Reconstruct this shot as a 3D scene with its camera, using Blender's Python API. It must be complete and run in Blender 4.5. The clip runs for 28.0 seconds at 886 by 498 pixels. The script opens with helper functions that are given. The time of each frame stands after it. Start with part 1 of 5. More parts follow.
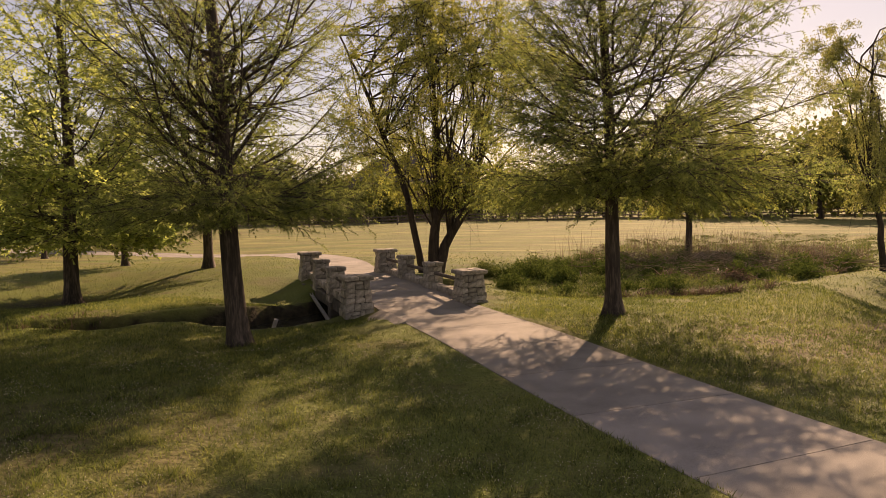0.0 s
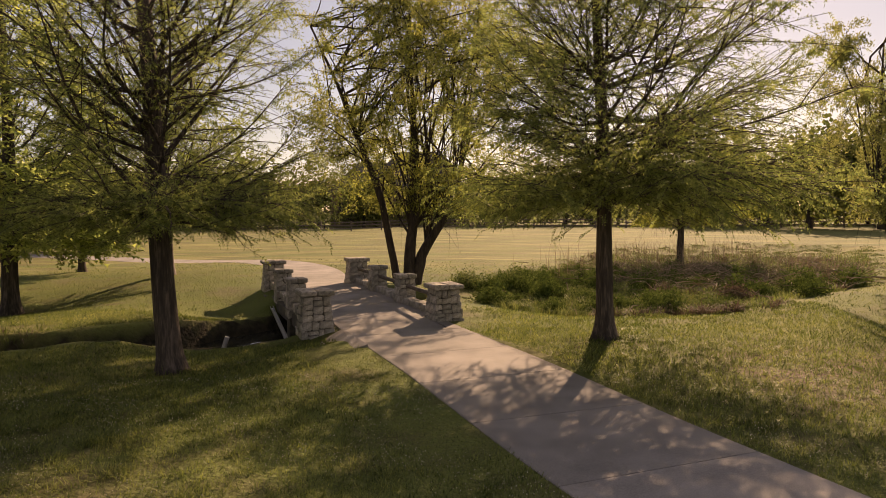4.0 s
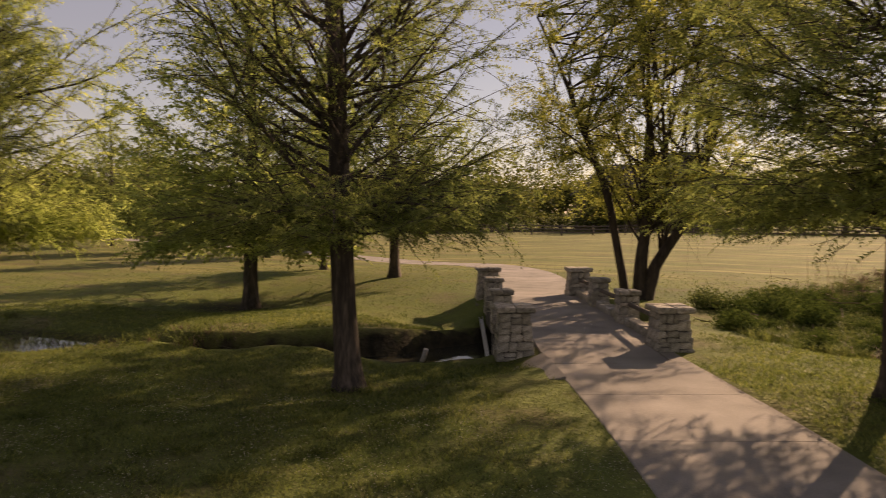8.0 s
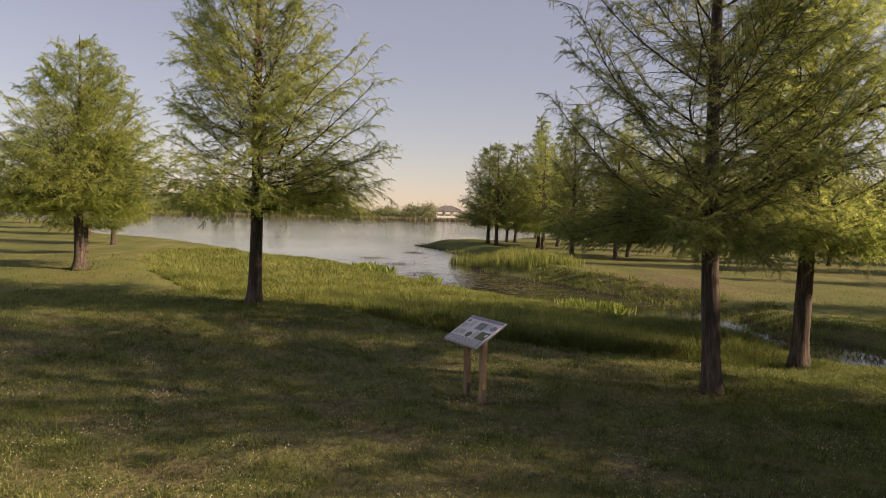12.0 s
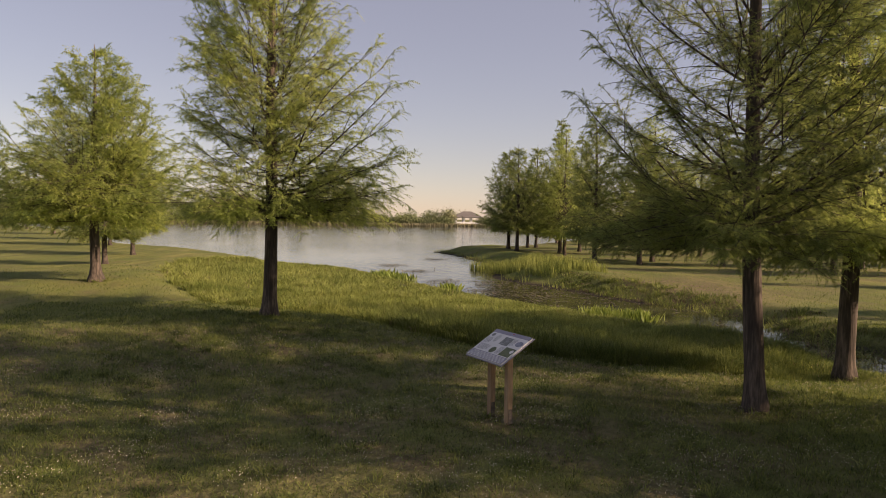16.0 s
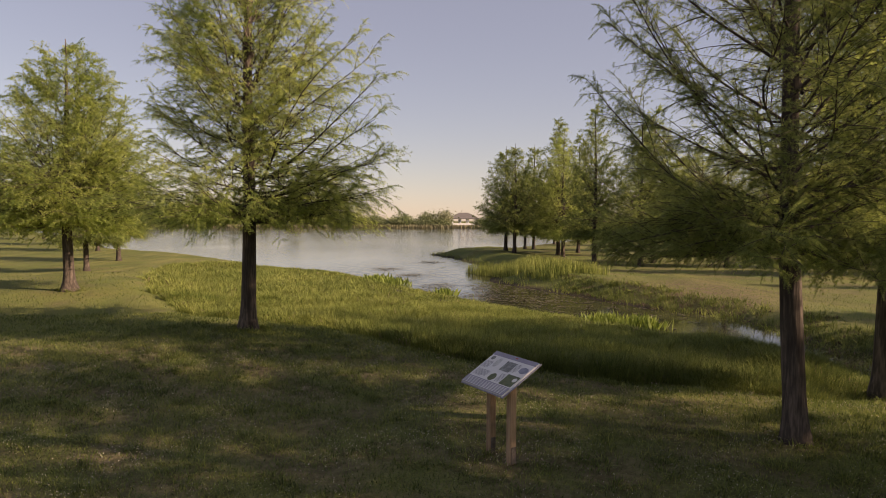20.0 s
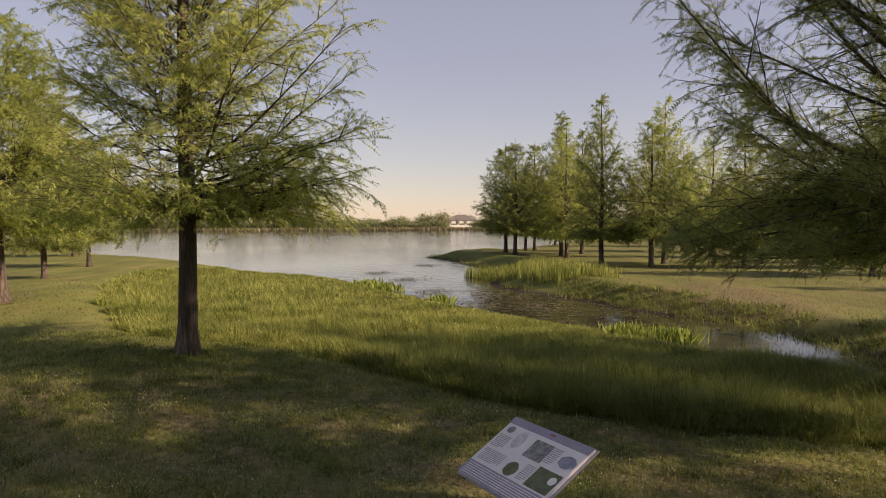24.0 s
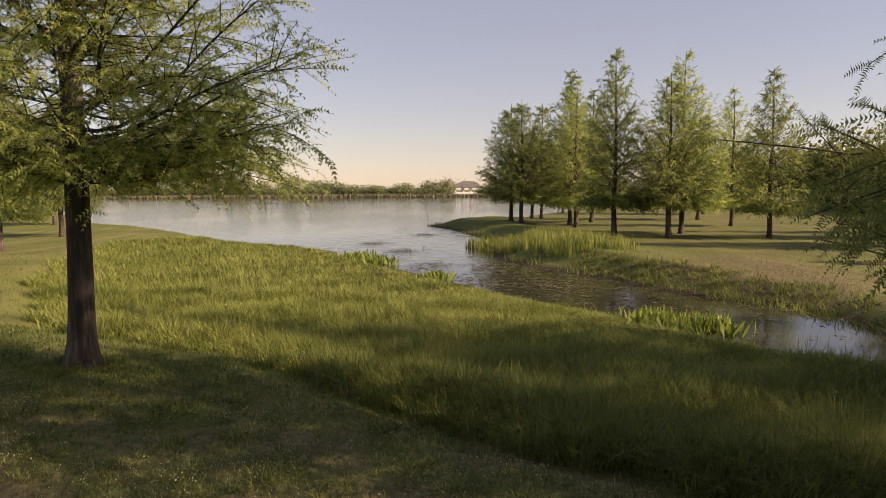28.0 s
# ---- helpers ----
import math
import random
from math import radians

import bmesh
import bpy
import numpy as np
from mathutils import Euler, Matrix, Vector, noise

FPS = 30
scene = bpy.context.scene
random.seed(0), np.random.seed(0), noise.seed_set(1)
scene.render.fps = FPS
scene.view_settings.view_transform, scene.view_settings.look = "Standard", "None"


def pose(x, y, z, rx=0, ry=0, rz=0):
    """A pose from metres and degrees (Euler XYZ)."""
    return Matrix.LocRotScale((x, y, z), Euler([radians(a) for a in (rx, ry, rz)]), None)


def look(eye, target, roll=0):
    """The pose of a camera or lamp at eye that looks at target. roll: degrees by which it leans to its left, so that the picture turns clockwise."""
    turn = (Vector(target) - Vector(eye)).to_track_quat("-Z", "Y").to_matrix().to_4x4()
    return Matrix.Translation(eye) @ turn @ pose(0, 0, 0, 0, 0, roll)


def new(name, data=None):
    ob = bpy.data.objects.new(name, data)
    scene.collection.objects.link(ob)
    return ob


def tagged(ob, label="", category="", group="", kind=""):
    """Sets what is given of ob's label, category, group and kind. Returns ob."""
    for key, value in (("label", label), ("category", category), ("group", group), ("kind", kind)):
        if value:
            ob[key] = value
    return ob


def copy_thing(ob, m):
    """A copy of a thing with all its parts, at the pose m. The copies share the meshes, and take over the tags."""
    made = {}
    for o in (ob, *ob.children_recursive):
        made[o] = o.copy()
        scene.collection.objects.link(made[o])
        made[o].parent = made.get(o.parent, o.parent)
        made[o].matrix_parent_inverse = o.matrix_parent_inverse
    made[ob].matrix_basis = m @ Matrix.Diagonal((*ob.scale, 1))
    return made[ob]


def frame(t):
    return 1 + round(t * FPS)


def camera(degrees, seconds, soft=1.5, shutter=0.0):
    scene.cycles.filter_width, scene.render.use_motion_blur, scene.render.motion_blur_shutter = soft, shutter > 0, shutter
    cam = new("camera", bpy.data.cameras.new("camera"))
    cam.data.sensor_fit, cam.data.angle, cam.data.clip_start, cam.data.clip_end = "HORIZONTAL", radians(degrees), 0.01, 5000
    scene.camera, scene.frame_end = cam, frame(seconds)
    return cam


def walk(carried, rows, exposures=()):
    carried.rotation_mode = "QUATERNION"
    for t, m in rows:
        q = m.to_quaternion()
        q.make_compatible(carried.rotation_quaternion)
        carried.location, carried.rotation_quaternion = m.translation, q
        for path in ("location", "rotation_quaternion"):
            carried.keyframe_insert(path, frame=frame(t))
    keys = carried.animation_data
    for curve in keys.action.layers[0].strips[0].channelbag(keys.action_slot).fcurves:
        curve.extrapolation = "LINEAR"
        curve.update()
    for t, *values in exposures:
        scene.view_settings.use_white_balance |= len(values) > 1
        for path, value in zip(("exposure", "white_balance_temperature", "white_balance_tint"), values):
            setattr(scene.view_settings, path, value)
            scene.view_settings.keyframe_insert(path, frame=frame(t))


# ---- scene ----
cam = camera(64.9, 28.0, soft=0.9, shutter=0.3)
PATH = [
    (0, (0.099, -0.449, 2.362), (-0.049, 1.542, 2.234), -0.9),
    (0.5, (0.131, -0.424, 2.359), (-0.015, 1.567, 2.233), -0.9),
    (1, (0.142, -0.359, 2.352), (0.0, 1.632, 2.229), -0.7),
    (1.5, (0.149, -0.168, 2.363), (0.011, 1.824, 2.24), -0.6),
    (2, (0.174, 0.048, 2.368), (0.042, 2.039, 2.246), -0.5),
    (2.5, (0.196, 0.32, 2.345), (0.07, 2.313, 2.229), -0.4),
    (3, (0.228, 0.633, 2.354), (0.106, 2.626, 2.239), -0.2),
    (3.5, (0.257, 0.963, 2.373), (0.141, 2.956, 2.258), -0.2),
    (5.5, (0.436, 2.191, 2.396), (0.343, 4.186, 2.286), 0.0),
    (6, (0.459, 2.432, 2.399), (0.375, 4.427, 2.289), 0.1),
    (6.5, (0.497, 2.675, 2.388), (0.408, 4.67, 2.281), 0.1),
    (7, (0.517, 2.863, 2.401), (0.255, 4.843, 2.294), 0.2),
    (7.5, (0.591, 3.084, 2.416), (0.051, 5.007, 2.307), 0.3),
    (8, (0.626, 3.226, 2.427), (-0.164, 5.061, 2.32), 0.4),
    (8.5, (0.646, 3.286, 2.455), (-0.455, 4.953, 2.348), 0.6),
    (9, (0.658, 3.266, 2.479), (-0.737, 4.694, 2.372), 0.9),
    (9.2, (0.726, 3.125, 2.488), (-0.78, 4.437, 2.378), 2.1),
    (9.5, (0.627, 3.219, 2.458), (-1.036, 4.324, 2.348), 1.4),
    (10, (0.649, 3.159, 2.455), (-1.222, 3.855, 2.34), 1.6),
    (10.5, (0.701, 3.134, 2.424), (-1.282, 3.376, 2.312), 1.7),
    (11, (0.772, 3.143, 2.437), (-1.219, 3.303, 2.327), 1.7),
    (11.5, (0.784, 3.137, 2.439), (-1.206, 3.305, 2.332), 1.5),
    (12, (0.764, 3.153, 2.426), (-1.226, 3.325, 2.324), 1.4),
    (12.5, (0.747, 3.149, 2.435), (-1.242, 3.327, 2.335), 1.3),
    (13, (0.732, 3.138, 2.447), (-1.263, 3.241, 2.348), 1.2),
    (13.5, (0.723, 3.143, 2.446), (-1.273, 3.243, 2.35), 1.1),
    (15.5, (0.36, 3.17, 2.442), (-1.635, 3.282, 2.355), 0.8),
    (16, (0.185, 3.187, 2.443), (-1.81, 3.302, 2.357), 0.7),
    (16.5, (0.025, 3.214, 2.455), (-1.97, 3.329, 2.37), 0.6),
    (17, (-0.129, 3.242, 2.466), (-2.124, 3.359, 2.381), 0.5),
    (17.5, (-0.27, 3.268, 2.468), (-2.265, 3.384, 2.385), 0.5),
    (18, (-0.391, 3.277, 2.472), (-2.385, 3.393, 2.389), 0.4),
    (18.5, (-0.516, 3.285, 2.475), (-2.511, 3.403, 2.392), 0.4),
    (19, (-0.64, 3.298, 2.479), (-2.635, 3.415, 2.397), 0.3),
    (19.5, (-0.816, 3.311, 2.482), (-2.811, 3.429, 2.4), 0.2),
    (20, (-1.039, 3.328, 2.48), (-3.033, 3.452, 2.398), 0.2),
    (20.5, (-1.336, 3.36, 2.484), (-3.33, 3.497, 2.403), 0.2),
    (21, (-1.67, 3.381, 2.492), (-3.663, 3.518, 2.411), 0.1),
    (21.5, (-2.02, 3.398, 2.476), (-4.013, 3.534, 2.396), 0.1),
    (23.5, (-3.593, 3.584, 2.362), (-5.587, 3.715, 2.286), -0.1),
    (24, (-4.028, 3.616, 2.336), (-6.023, 3.746, 2.261), -0.3),
    (24.5, (-4.451, 3.673, 2.346), (-6.445, 3.802, 2.262), -0.3),
    (25, (-4.863, 3.741, 2.335), (-6.855, 3.867, 2.222), -0.2),
    (25.5, (-5.268, 3.809, 2.313), (-7.259, 3.932, 2.17), -0.4),
    (26, (-5.697, 3.9, 2.298), (-7.686, 4.02, 2.124), -0.4),
    (26.5, (-6.055, 3.98, 2.304), (-8.044, 4.098, 2.129), -0.4),
    (27, (-6.4, 4.053, 2.32), (-8.389, 4.169, 2.145), -0.3),
    (27.5, (-6.739, 4.104, 2.323), (-8.729, 4.219, 2.153), -0.4),
    (28, (-6.915, 4.096, 2.324), (-8.905, 4.209, 2.154), -0.3),
]
walk(cam, [(t, look(eye, target, roll)) for t, eye, target, roll in PATH],
     exposures=[(0, 0.86, 9500, 33), (6.5, 0.68, 9200, 32), (8.5, 0.56, 9000, 32), (10.5, 0.74, 7700, 29), (21.5, 0.76, 7700, 29), (25.0, 0.86, 7700, 29), (28.0, 0.88, 7700, 29)])

# ---- light ----
SUN_AZ, SUN_EL = radians(18.0), radians(25.5)      # clockwise from +y, above the horizon
world = bpy.data.worlds.new("sky")
scene.world = world
world.use_nodes = True
wn = world.node_tree
sky = wn.nodes.new("ShaderNodeTexSky")
sky.sky_type, sky.sun_disc = "NISHITA", False
sky.sun_elevation, sky.sun_rotation = SUN_EL, SUN_AZ
sky.air_density, sky.dust_density, sky.ozone_density = 1.0, 0.15, 1.0
haze = wn.nodes.new("ShaderNodeMix")                             # a thin, even evening haze over the whole sky
haze.data_type = "RGBA"
haze.inputs[0].default_value, haze.inputs[7].default_value = 0.38, (3.6, 3.95, 4.8, 1)
wn.links.new(sky.outputs[0], haze.inputs[6])
wn.links.new(haze.outputs[2], wn.nodes["Background"].inputs[0])
wn.nodes["Background"].inputs[1].default_value = 0.071
sun = new("sun", bpy.data.lights.new("sun", "SUN"))
sun.data.energy, sun.data.angle, sun.data.color = 5.0, radians(0.6), (1.0, 0.87, 0.66)
sun_way = Vector((math.sin(SUN_AZ) * math.cos(SUN_EL), math.cos(SUN_AZ) * math.cos(SUN_EL), math.sin(SUN_EL)))
sun.matrix_world = look(sun_way * 60, (0, 0, 0))

rng = np.random.default_rng(7)


# ---- materials ----
def material(name, low, high, scale=4.0, rough=0.9, bump=0.3, fine=40.0, metal=0.0, spec=0.3, island=0.0, through_light=0.0, stretch=None, third=None):
    """Two colours mixed by coarse and fine noise, with relief; island: spread of value from piece to piece; through_light: share of light let through."""
    m = bpy.data.materials.new(name)
    m.use_nodes = True
    n, l = m.node_tree.nodes, m.node_tree.links
    p = n["Principled BSDF"]
    co = n.new("ShaderNodeTexCoord")
    src = co.outputs["Object"]
    if stretch:
        mp = n.new("ShaderNodeMapping")
        mp.inputs["Scale"].default_value = stretch
        l.new(src, mp.inputs[0])
        src = mp.outputs[0]
    a, b = n.new("ShaderNodeTexNoise"), n.new("ShaderNodeTexNoise")
    a.inputs["Scale"].default_value, b.inputs["Scale"].default_value = scale, fine
    a.inputs["Detail"].default_value, b.inputs["Detail"].default_value = 5, 4
    l.new(src, a.inputs["Vector"]), l.new(src, b.inputs["Vector"])
    mean = n.new("ShaderNodeMath")
    mean.operation = "MULTIPLY_ADD"
    mean.inputs[1].default_value = 0.55
    l.new(a.outputs[0], mean.inputs[0])
    half = n.new("ShaderNodeMath")
    half.operation = "MULTIPLY"
    half.inputs[1].default_value = 0.45
    l.new(b.outputs[0], half.inputs[0]), l.new(half.outputs[0], mean.inputs[2])
    ramp = n.new("ShaderNodeValToRGB")
    ramp.color_ramp.elements[0].position, ramp.color_ramp.elements[1].position = 0.36, 0.64
    ramp.color_ramp.elements[0].color, ramp.color_ramp.elements[1].color = (*low, 1), (*high, 1)
    if third:
        e = ramp.color_ramp.elements.new(0.5)
        e.color = (*third, 1)
    l.new(mean.outputs[0], ramp.inputs[0])
    colour = ramp.outputs[0]
    if island:
        hsv = n.new("ShaderNodeHueSaturation")
        info = n.new("ShaderNodeObjectInfo" if island < 0 else "ShaderNodeNewGeometry")
        rnd = info.outputs["Random"] if island < 0 else info.outputs["Random Per Island"]
        mr = n.new("ShaderNodeMapRange")
        mr.inputs["To Min"].default_value, mr.inputs["To Max"].default_value = 1 - abs(island), 1 + abs(island)
        l.new(rnd, mr.inputs[0]), l.new(mr.outputs[0], hsv.inputs["Value"])
        mh = n.new("ShaderNodeMapRange")
        mh.inputs["To Min"].default_value, mh.inputs["To Max"].default_value = 0.5 + 0.035 * abs(island), 0.5 - 0.035 * abs(island)
        l.new(rnd, mh.inputs[0]), l.new(mh.outputs[0], hsv.inputs["Hue"])
        l.new(colour, hsv.inputs["Color"])
        colour = hsv.outputs[0]
    l.new(colour, p.inputs["Base Color"])
    p.inputs["Roughness"].default_value, p.inputs["Metallic"].default_value = rough, metal
    p.inputs["Specular IOR Level"].default_value = spec
    if bump:
        bp = n.new("ShaderNodeBump")
        bp.inputs["Strength"].default_value, bp.inputs["Distance"].default_value = bump, 0.02
        l.new(mean.outputs[0], bp.inputs["Height"]), l.new(bp.outputs[0], p.inputs["Normal"])
    if through_light:
        tr, mix = n.new("ShaderNodeBsdfTranslucent"), n.new("ShaderNodeMixShader")
        mix.inputs[0].default_value = through_light
        l.new(colour, tr.inputs[0]), l.new(p.outputs[0], mix.inputs[1]), l.new(tr.outputs[0], mix.inputs[2])
        l.new(mix.outputs[0], n["Material Output"].inputs[0])
    return m


BARK = material("bark_grey_brown", (0.034, 0.026, 0.021), (0.145, 0.112, 0.090), 11, 0.95, 1.0, 38, stretch=(1, 1, 0.13), third=(0.06, 0.047, 0.038))
BARK_DARK = material("bark_dark", (0.022, 0.017, 0.014), (0.075, 0.058, 0.046), 9, 0.95, 1.0, 30, stretch=(1, 1, 0.2))
CYPRESS = material("cypress_leaf", (0.158, 0.207, 0.056), (0.28, 0.32, 0.10), 0.7, 0.6, 0, 3, island=0.35, through_light=0.68)
CYPRESS_GOLD = material("cypress_leaf_spring", (0.26, 0.335, 0.085), (0.43, 0.475, 0.145), 0.7, 0.6, 0, 3, island=0.35, through_light=0.74)
BROADLEAF = material("broad_leaf", (0.20, 0.235, 0.05), (0.37, 0.37, 0.09), 0.6, 0.6, 0, 3, island=0.4, through_light=0.62)
WILLOW = material("willow_leaf", (0.22, 0.24, 0.07), (0.36, 0.36, 0.12), 0.6, 0.6, 0, 3, island=0.4, through_light=0.5)
FAR_LEAF = material("far_leaf", (0.10, 0.125, 0.03), (0.20, 0.205, 0.055), 0.15, 0.8, 0, 1, island=0.45, through_light=0.4)
# far-shore leaf colours are paled and greyed to carry the distance haze
SHORE_LEAF_HAZED = material("shore_leaf_hazed", (0.15, 0.185, 0.085), (0.27, 0.295, 0.15), 0.15, 0.8, 0, 1, island=0.4, through_light=0.4)
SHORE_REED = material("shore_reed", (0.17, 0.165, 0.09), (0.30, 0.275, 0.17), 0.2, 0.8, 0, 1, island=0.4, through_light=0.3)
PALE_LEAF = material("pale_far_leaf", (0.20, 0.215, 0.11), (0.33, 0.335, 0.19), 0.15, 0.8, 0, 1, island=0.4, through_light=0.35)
LAWN_BLADE = material("lawn_blade", (0.078, 0.112, 0.026), (0.22, 0.245, 0.07), 0.5, 0.6, 0, 5, island=0.55, through_light=0.5, third=(0.14, 0.175, 0.045))
REED = material("reed_blade", (0.135, 0.175, 0.042), (0.28, 0.305, 0.088), 0.35, 0.75, 0, 3, island=0.3, through_light=0.32, spec=0.1)
# darker than reed; at the marsh front the tone also carries tree shade
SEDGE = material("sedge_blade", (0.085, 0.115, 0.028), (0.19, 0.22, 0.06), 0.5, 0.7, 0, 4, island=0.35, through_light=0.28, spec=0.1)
MOUND = material("dock_leaf", (0.06, 0.095, 0.025), (0.15, 0.19, 0.05), 0.8, 0.9, 0, 8, island=0.45, through_light=0.2, spec=0.0)
DRY = material("dry_stalk", (0.17, 0.12, 0.075), (0.36, 0.28, 0.19), 0.6, 0.8, 0, 8, island=0.4, through_light=0.2)
DEAD = material("dead_weed", (0.07, 0.05, 0.034), (0.20, 0.145, 0.10), 0.8, 0.85, 0, 8, island=0.5, through_light=0.2)
WEED = material("weed_leaf", (0.105, 0.14, 0.045), (0.25, 0.275, 0.10), 0.5, 0.95, 0, 8, island=0.45, through_light=0.25, spec=0.0)
LILY = material("pickerel_leaf", (0.12, 0.175, 0.03), (0.23, 0.285, 0.06), 0.8, 0.45, 0, 8, island=0.3, through_light=0.4)
CLOVER = material("clover_flower", (0.36, 0.33, 0.24), (0.58, 0.54, 0.42), 9, 0.85, 0, 30, island=0.4)
CONCRETE = material("path_concrete", (0.165, 0.150, 0.137), (0.305, 0.277, 0.252), 1.3, 0.92, 0.5, 85, island=-0.10, third=(0.24, 0.218, 0.199))
STONE = material("limestone", (0.17, 0.153, 0.132), (0.47, 0.425, 0.37), 11, 0.95, 1.0, 60, island=-0.3, third=(0.31, 0.28, 0.24))
MORTAR = material("mortar", (0.075, 0.066, 0.056), (0.14, 0.125, 0.11), 12, 0.95, 0.5, 60)
DARK_STONE = material("dark_concrete", (0.05, 0.045, 0.04), (0.12, 0.105, 0.09), 4, 0.8, 0.4, 40)
POST = material("cedar_post", (0.19, 0.12, 0.07), (0.36, 0.245, 0.15), 8, 0.85, 0.5, 40, stretch=(1, 1, 0.12))
RAIL = material("weathered_timber", (0.07, 0.055, 0.045), (0.17, 0.14, 0.115), 6, 0.9, 0.5, 40)
STEEL = material("dull_steel", (0.25, 0.25, 0.25), (0.5, 0.5, 0.5), 6, 0.4, 0.1, 60, metal=0.8)
ROOF = material("shingle_roof", (0.06, 0.055, 0.055), (0.13, 0.12, 0.115), 2, 0.9, 0.3, 30)
PLASTER = material("pale_wall", (0.42, 0.39, 0.35), (0.55, 0.51, 0.46), 1, 0.9, 0.1, 20)
GLASS = material("dark_window", (0.02, 0.022, 0.025), (0.04, 0.042, 0.045), 2, 0.15, 0, 10, spec=0.5)


def ground_material():
    m = bpy.data.materials.new("lawn_and_mud")
    m.use_nodes = True
    n, l = m.node_tree.nodes, m.node_tree.links
    p = n["Principled BSDF"]
    co = n.new("ShaderNodeTexCoord").outputs["Object"]

    long = n.new("ShaderNodeMapping")                               # streaks across the field: pale mowing, and dark ones painted for shade
    long.inputs["Scale"].default_value, long.inputs["Rotation"].default_value = (0.18, 1, 1), (0, 0, 0.12)
    l.new(co, long.inputs[0])

    def noise_of(scale, detail=6, at=co):
        t = n.new("ShaderNodeTexNoise")
        t.inputs["Scale"].default_value, t.inputs["Detail"].default_value = scale, detail
        l.new(at, t.inputs["Vector"])
        return t.outputs[0]

    def ramp_of(value, stops):
        r = n.new("ShaderNodeValToRGB")
        r.color_ramp.elements[0].position, r.color_ramp.elements[1].position = stops[0][0], stops[-1][0]
        r.color_ramp.elements[0].color, r.color_ramp.elements[1].color = (*stops[0][1], 1), (*stops[-1][1], 1)
        for at, c in stops[1:-1]:
            r.color_ramp.elements.new(at).color = (*c, 1)
        l.new(value, r.inputs[0])
        return r.outputs[0]

    def mixed(fac, a, b):
        x = n.new("ShaderNodeMix")
        x.data_type = "RGBA"
        l.new(fac, x.inputs[0]), l.new(a, x.inputs[6]), l.new(b, x.inputs[7])
        return x.outputs[2]

    def layer(name):
        a = n.new("ShaderNodeAttribute")
        a.attribute_name = name
        return a.outputs["Fac"]

    grain, patch, fine = noise_of(1.6), noise_of(0.22, 8), noise_of(28, 5)
    green = ramp_of(patch, [(0.34, (0.085, 0.122, 0.028)), (0.5, (0.13, 0.162, 0.04)), (0.66, (0.185, 0.197, 0.058))])
    soil = ramp_of(fine, [(0.35, (0.07, 0.06, 0.03)), (0.65, (0.155, 0.14, 0.062))])
    bare = ramp_of(grain, [(0.48, (0, 0, 0)), (0.72, (0.6, 0.6, 0.6))])
    turf = mixed(bare, green, soil)
    # fine dark flecks stand in for the shade between grass blades
    blade_shade = ramp_of(noise_of(55, 4), [(0.40, (0.55, 0.55, 0.55)), (0.58, (0, 0, 0))])
    turf = mixed(blade_shade, turf, ramp_of(fine, [(0.3, (0.030, 0.028, 0.012)), (0.7, (0.065, 0.055, 0.024))]))
    straw = mixed(ramp_of(noise_of(1.5, 7, long.outputs[0]), [(0.42, (0, 0, 0)), (0.60, (0.85, 0.85, 0.85))]), ramp_of(noise_of(0.5, 8, long.outputs[0]), [(0.34, (0.11, 0.145, 0.04)), (0.5, (0.20, 0.205, 0.066)), (0.66, (0.31, 0.275, 0.105))]), ramp_of(fine, [(0.35, (0.075, 0.08, 0.03)), (0.65, (0.165, 0.15, 0.066))]))
    # mud kept near black, so its colour also holds the cut banks' shade
    mud = ramp_of(noise_of(6), [(0.35, (0.020, 0.017, 0.011)), (0.65, (0.055, 0.046, 0.028))])
    dirt = ramp_of(noise_of(9), [(0.35, (0.075, 0.055, 0.034)), (0.65, (0.19, 0.145, 0.09))])
    top = mixed(layer("bare"), mixed(layer("mud"), mixed(layer("dry"), turf, straw), mud), dirt)
    l.new(top, p.inputs["Base Color"])
    p.inputs["Roughness"].default_value, p.inputs["Specular IOR Level"].default_value = 0.95, 0.15
    bp = n.new("ShaderNodeBump")
    bp.inputs["Strength"].default_value, bp.inputs["Distance"].default_value = 0.9, 0.05
    l.new(noise_of(14, 8), bp.inputs["Height"]), l.new(bp.outputs[0], p.inputs["Normal"])
    return m


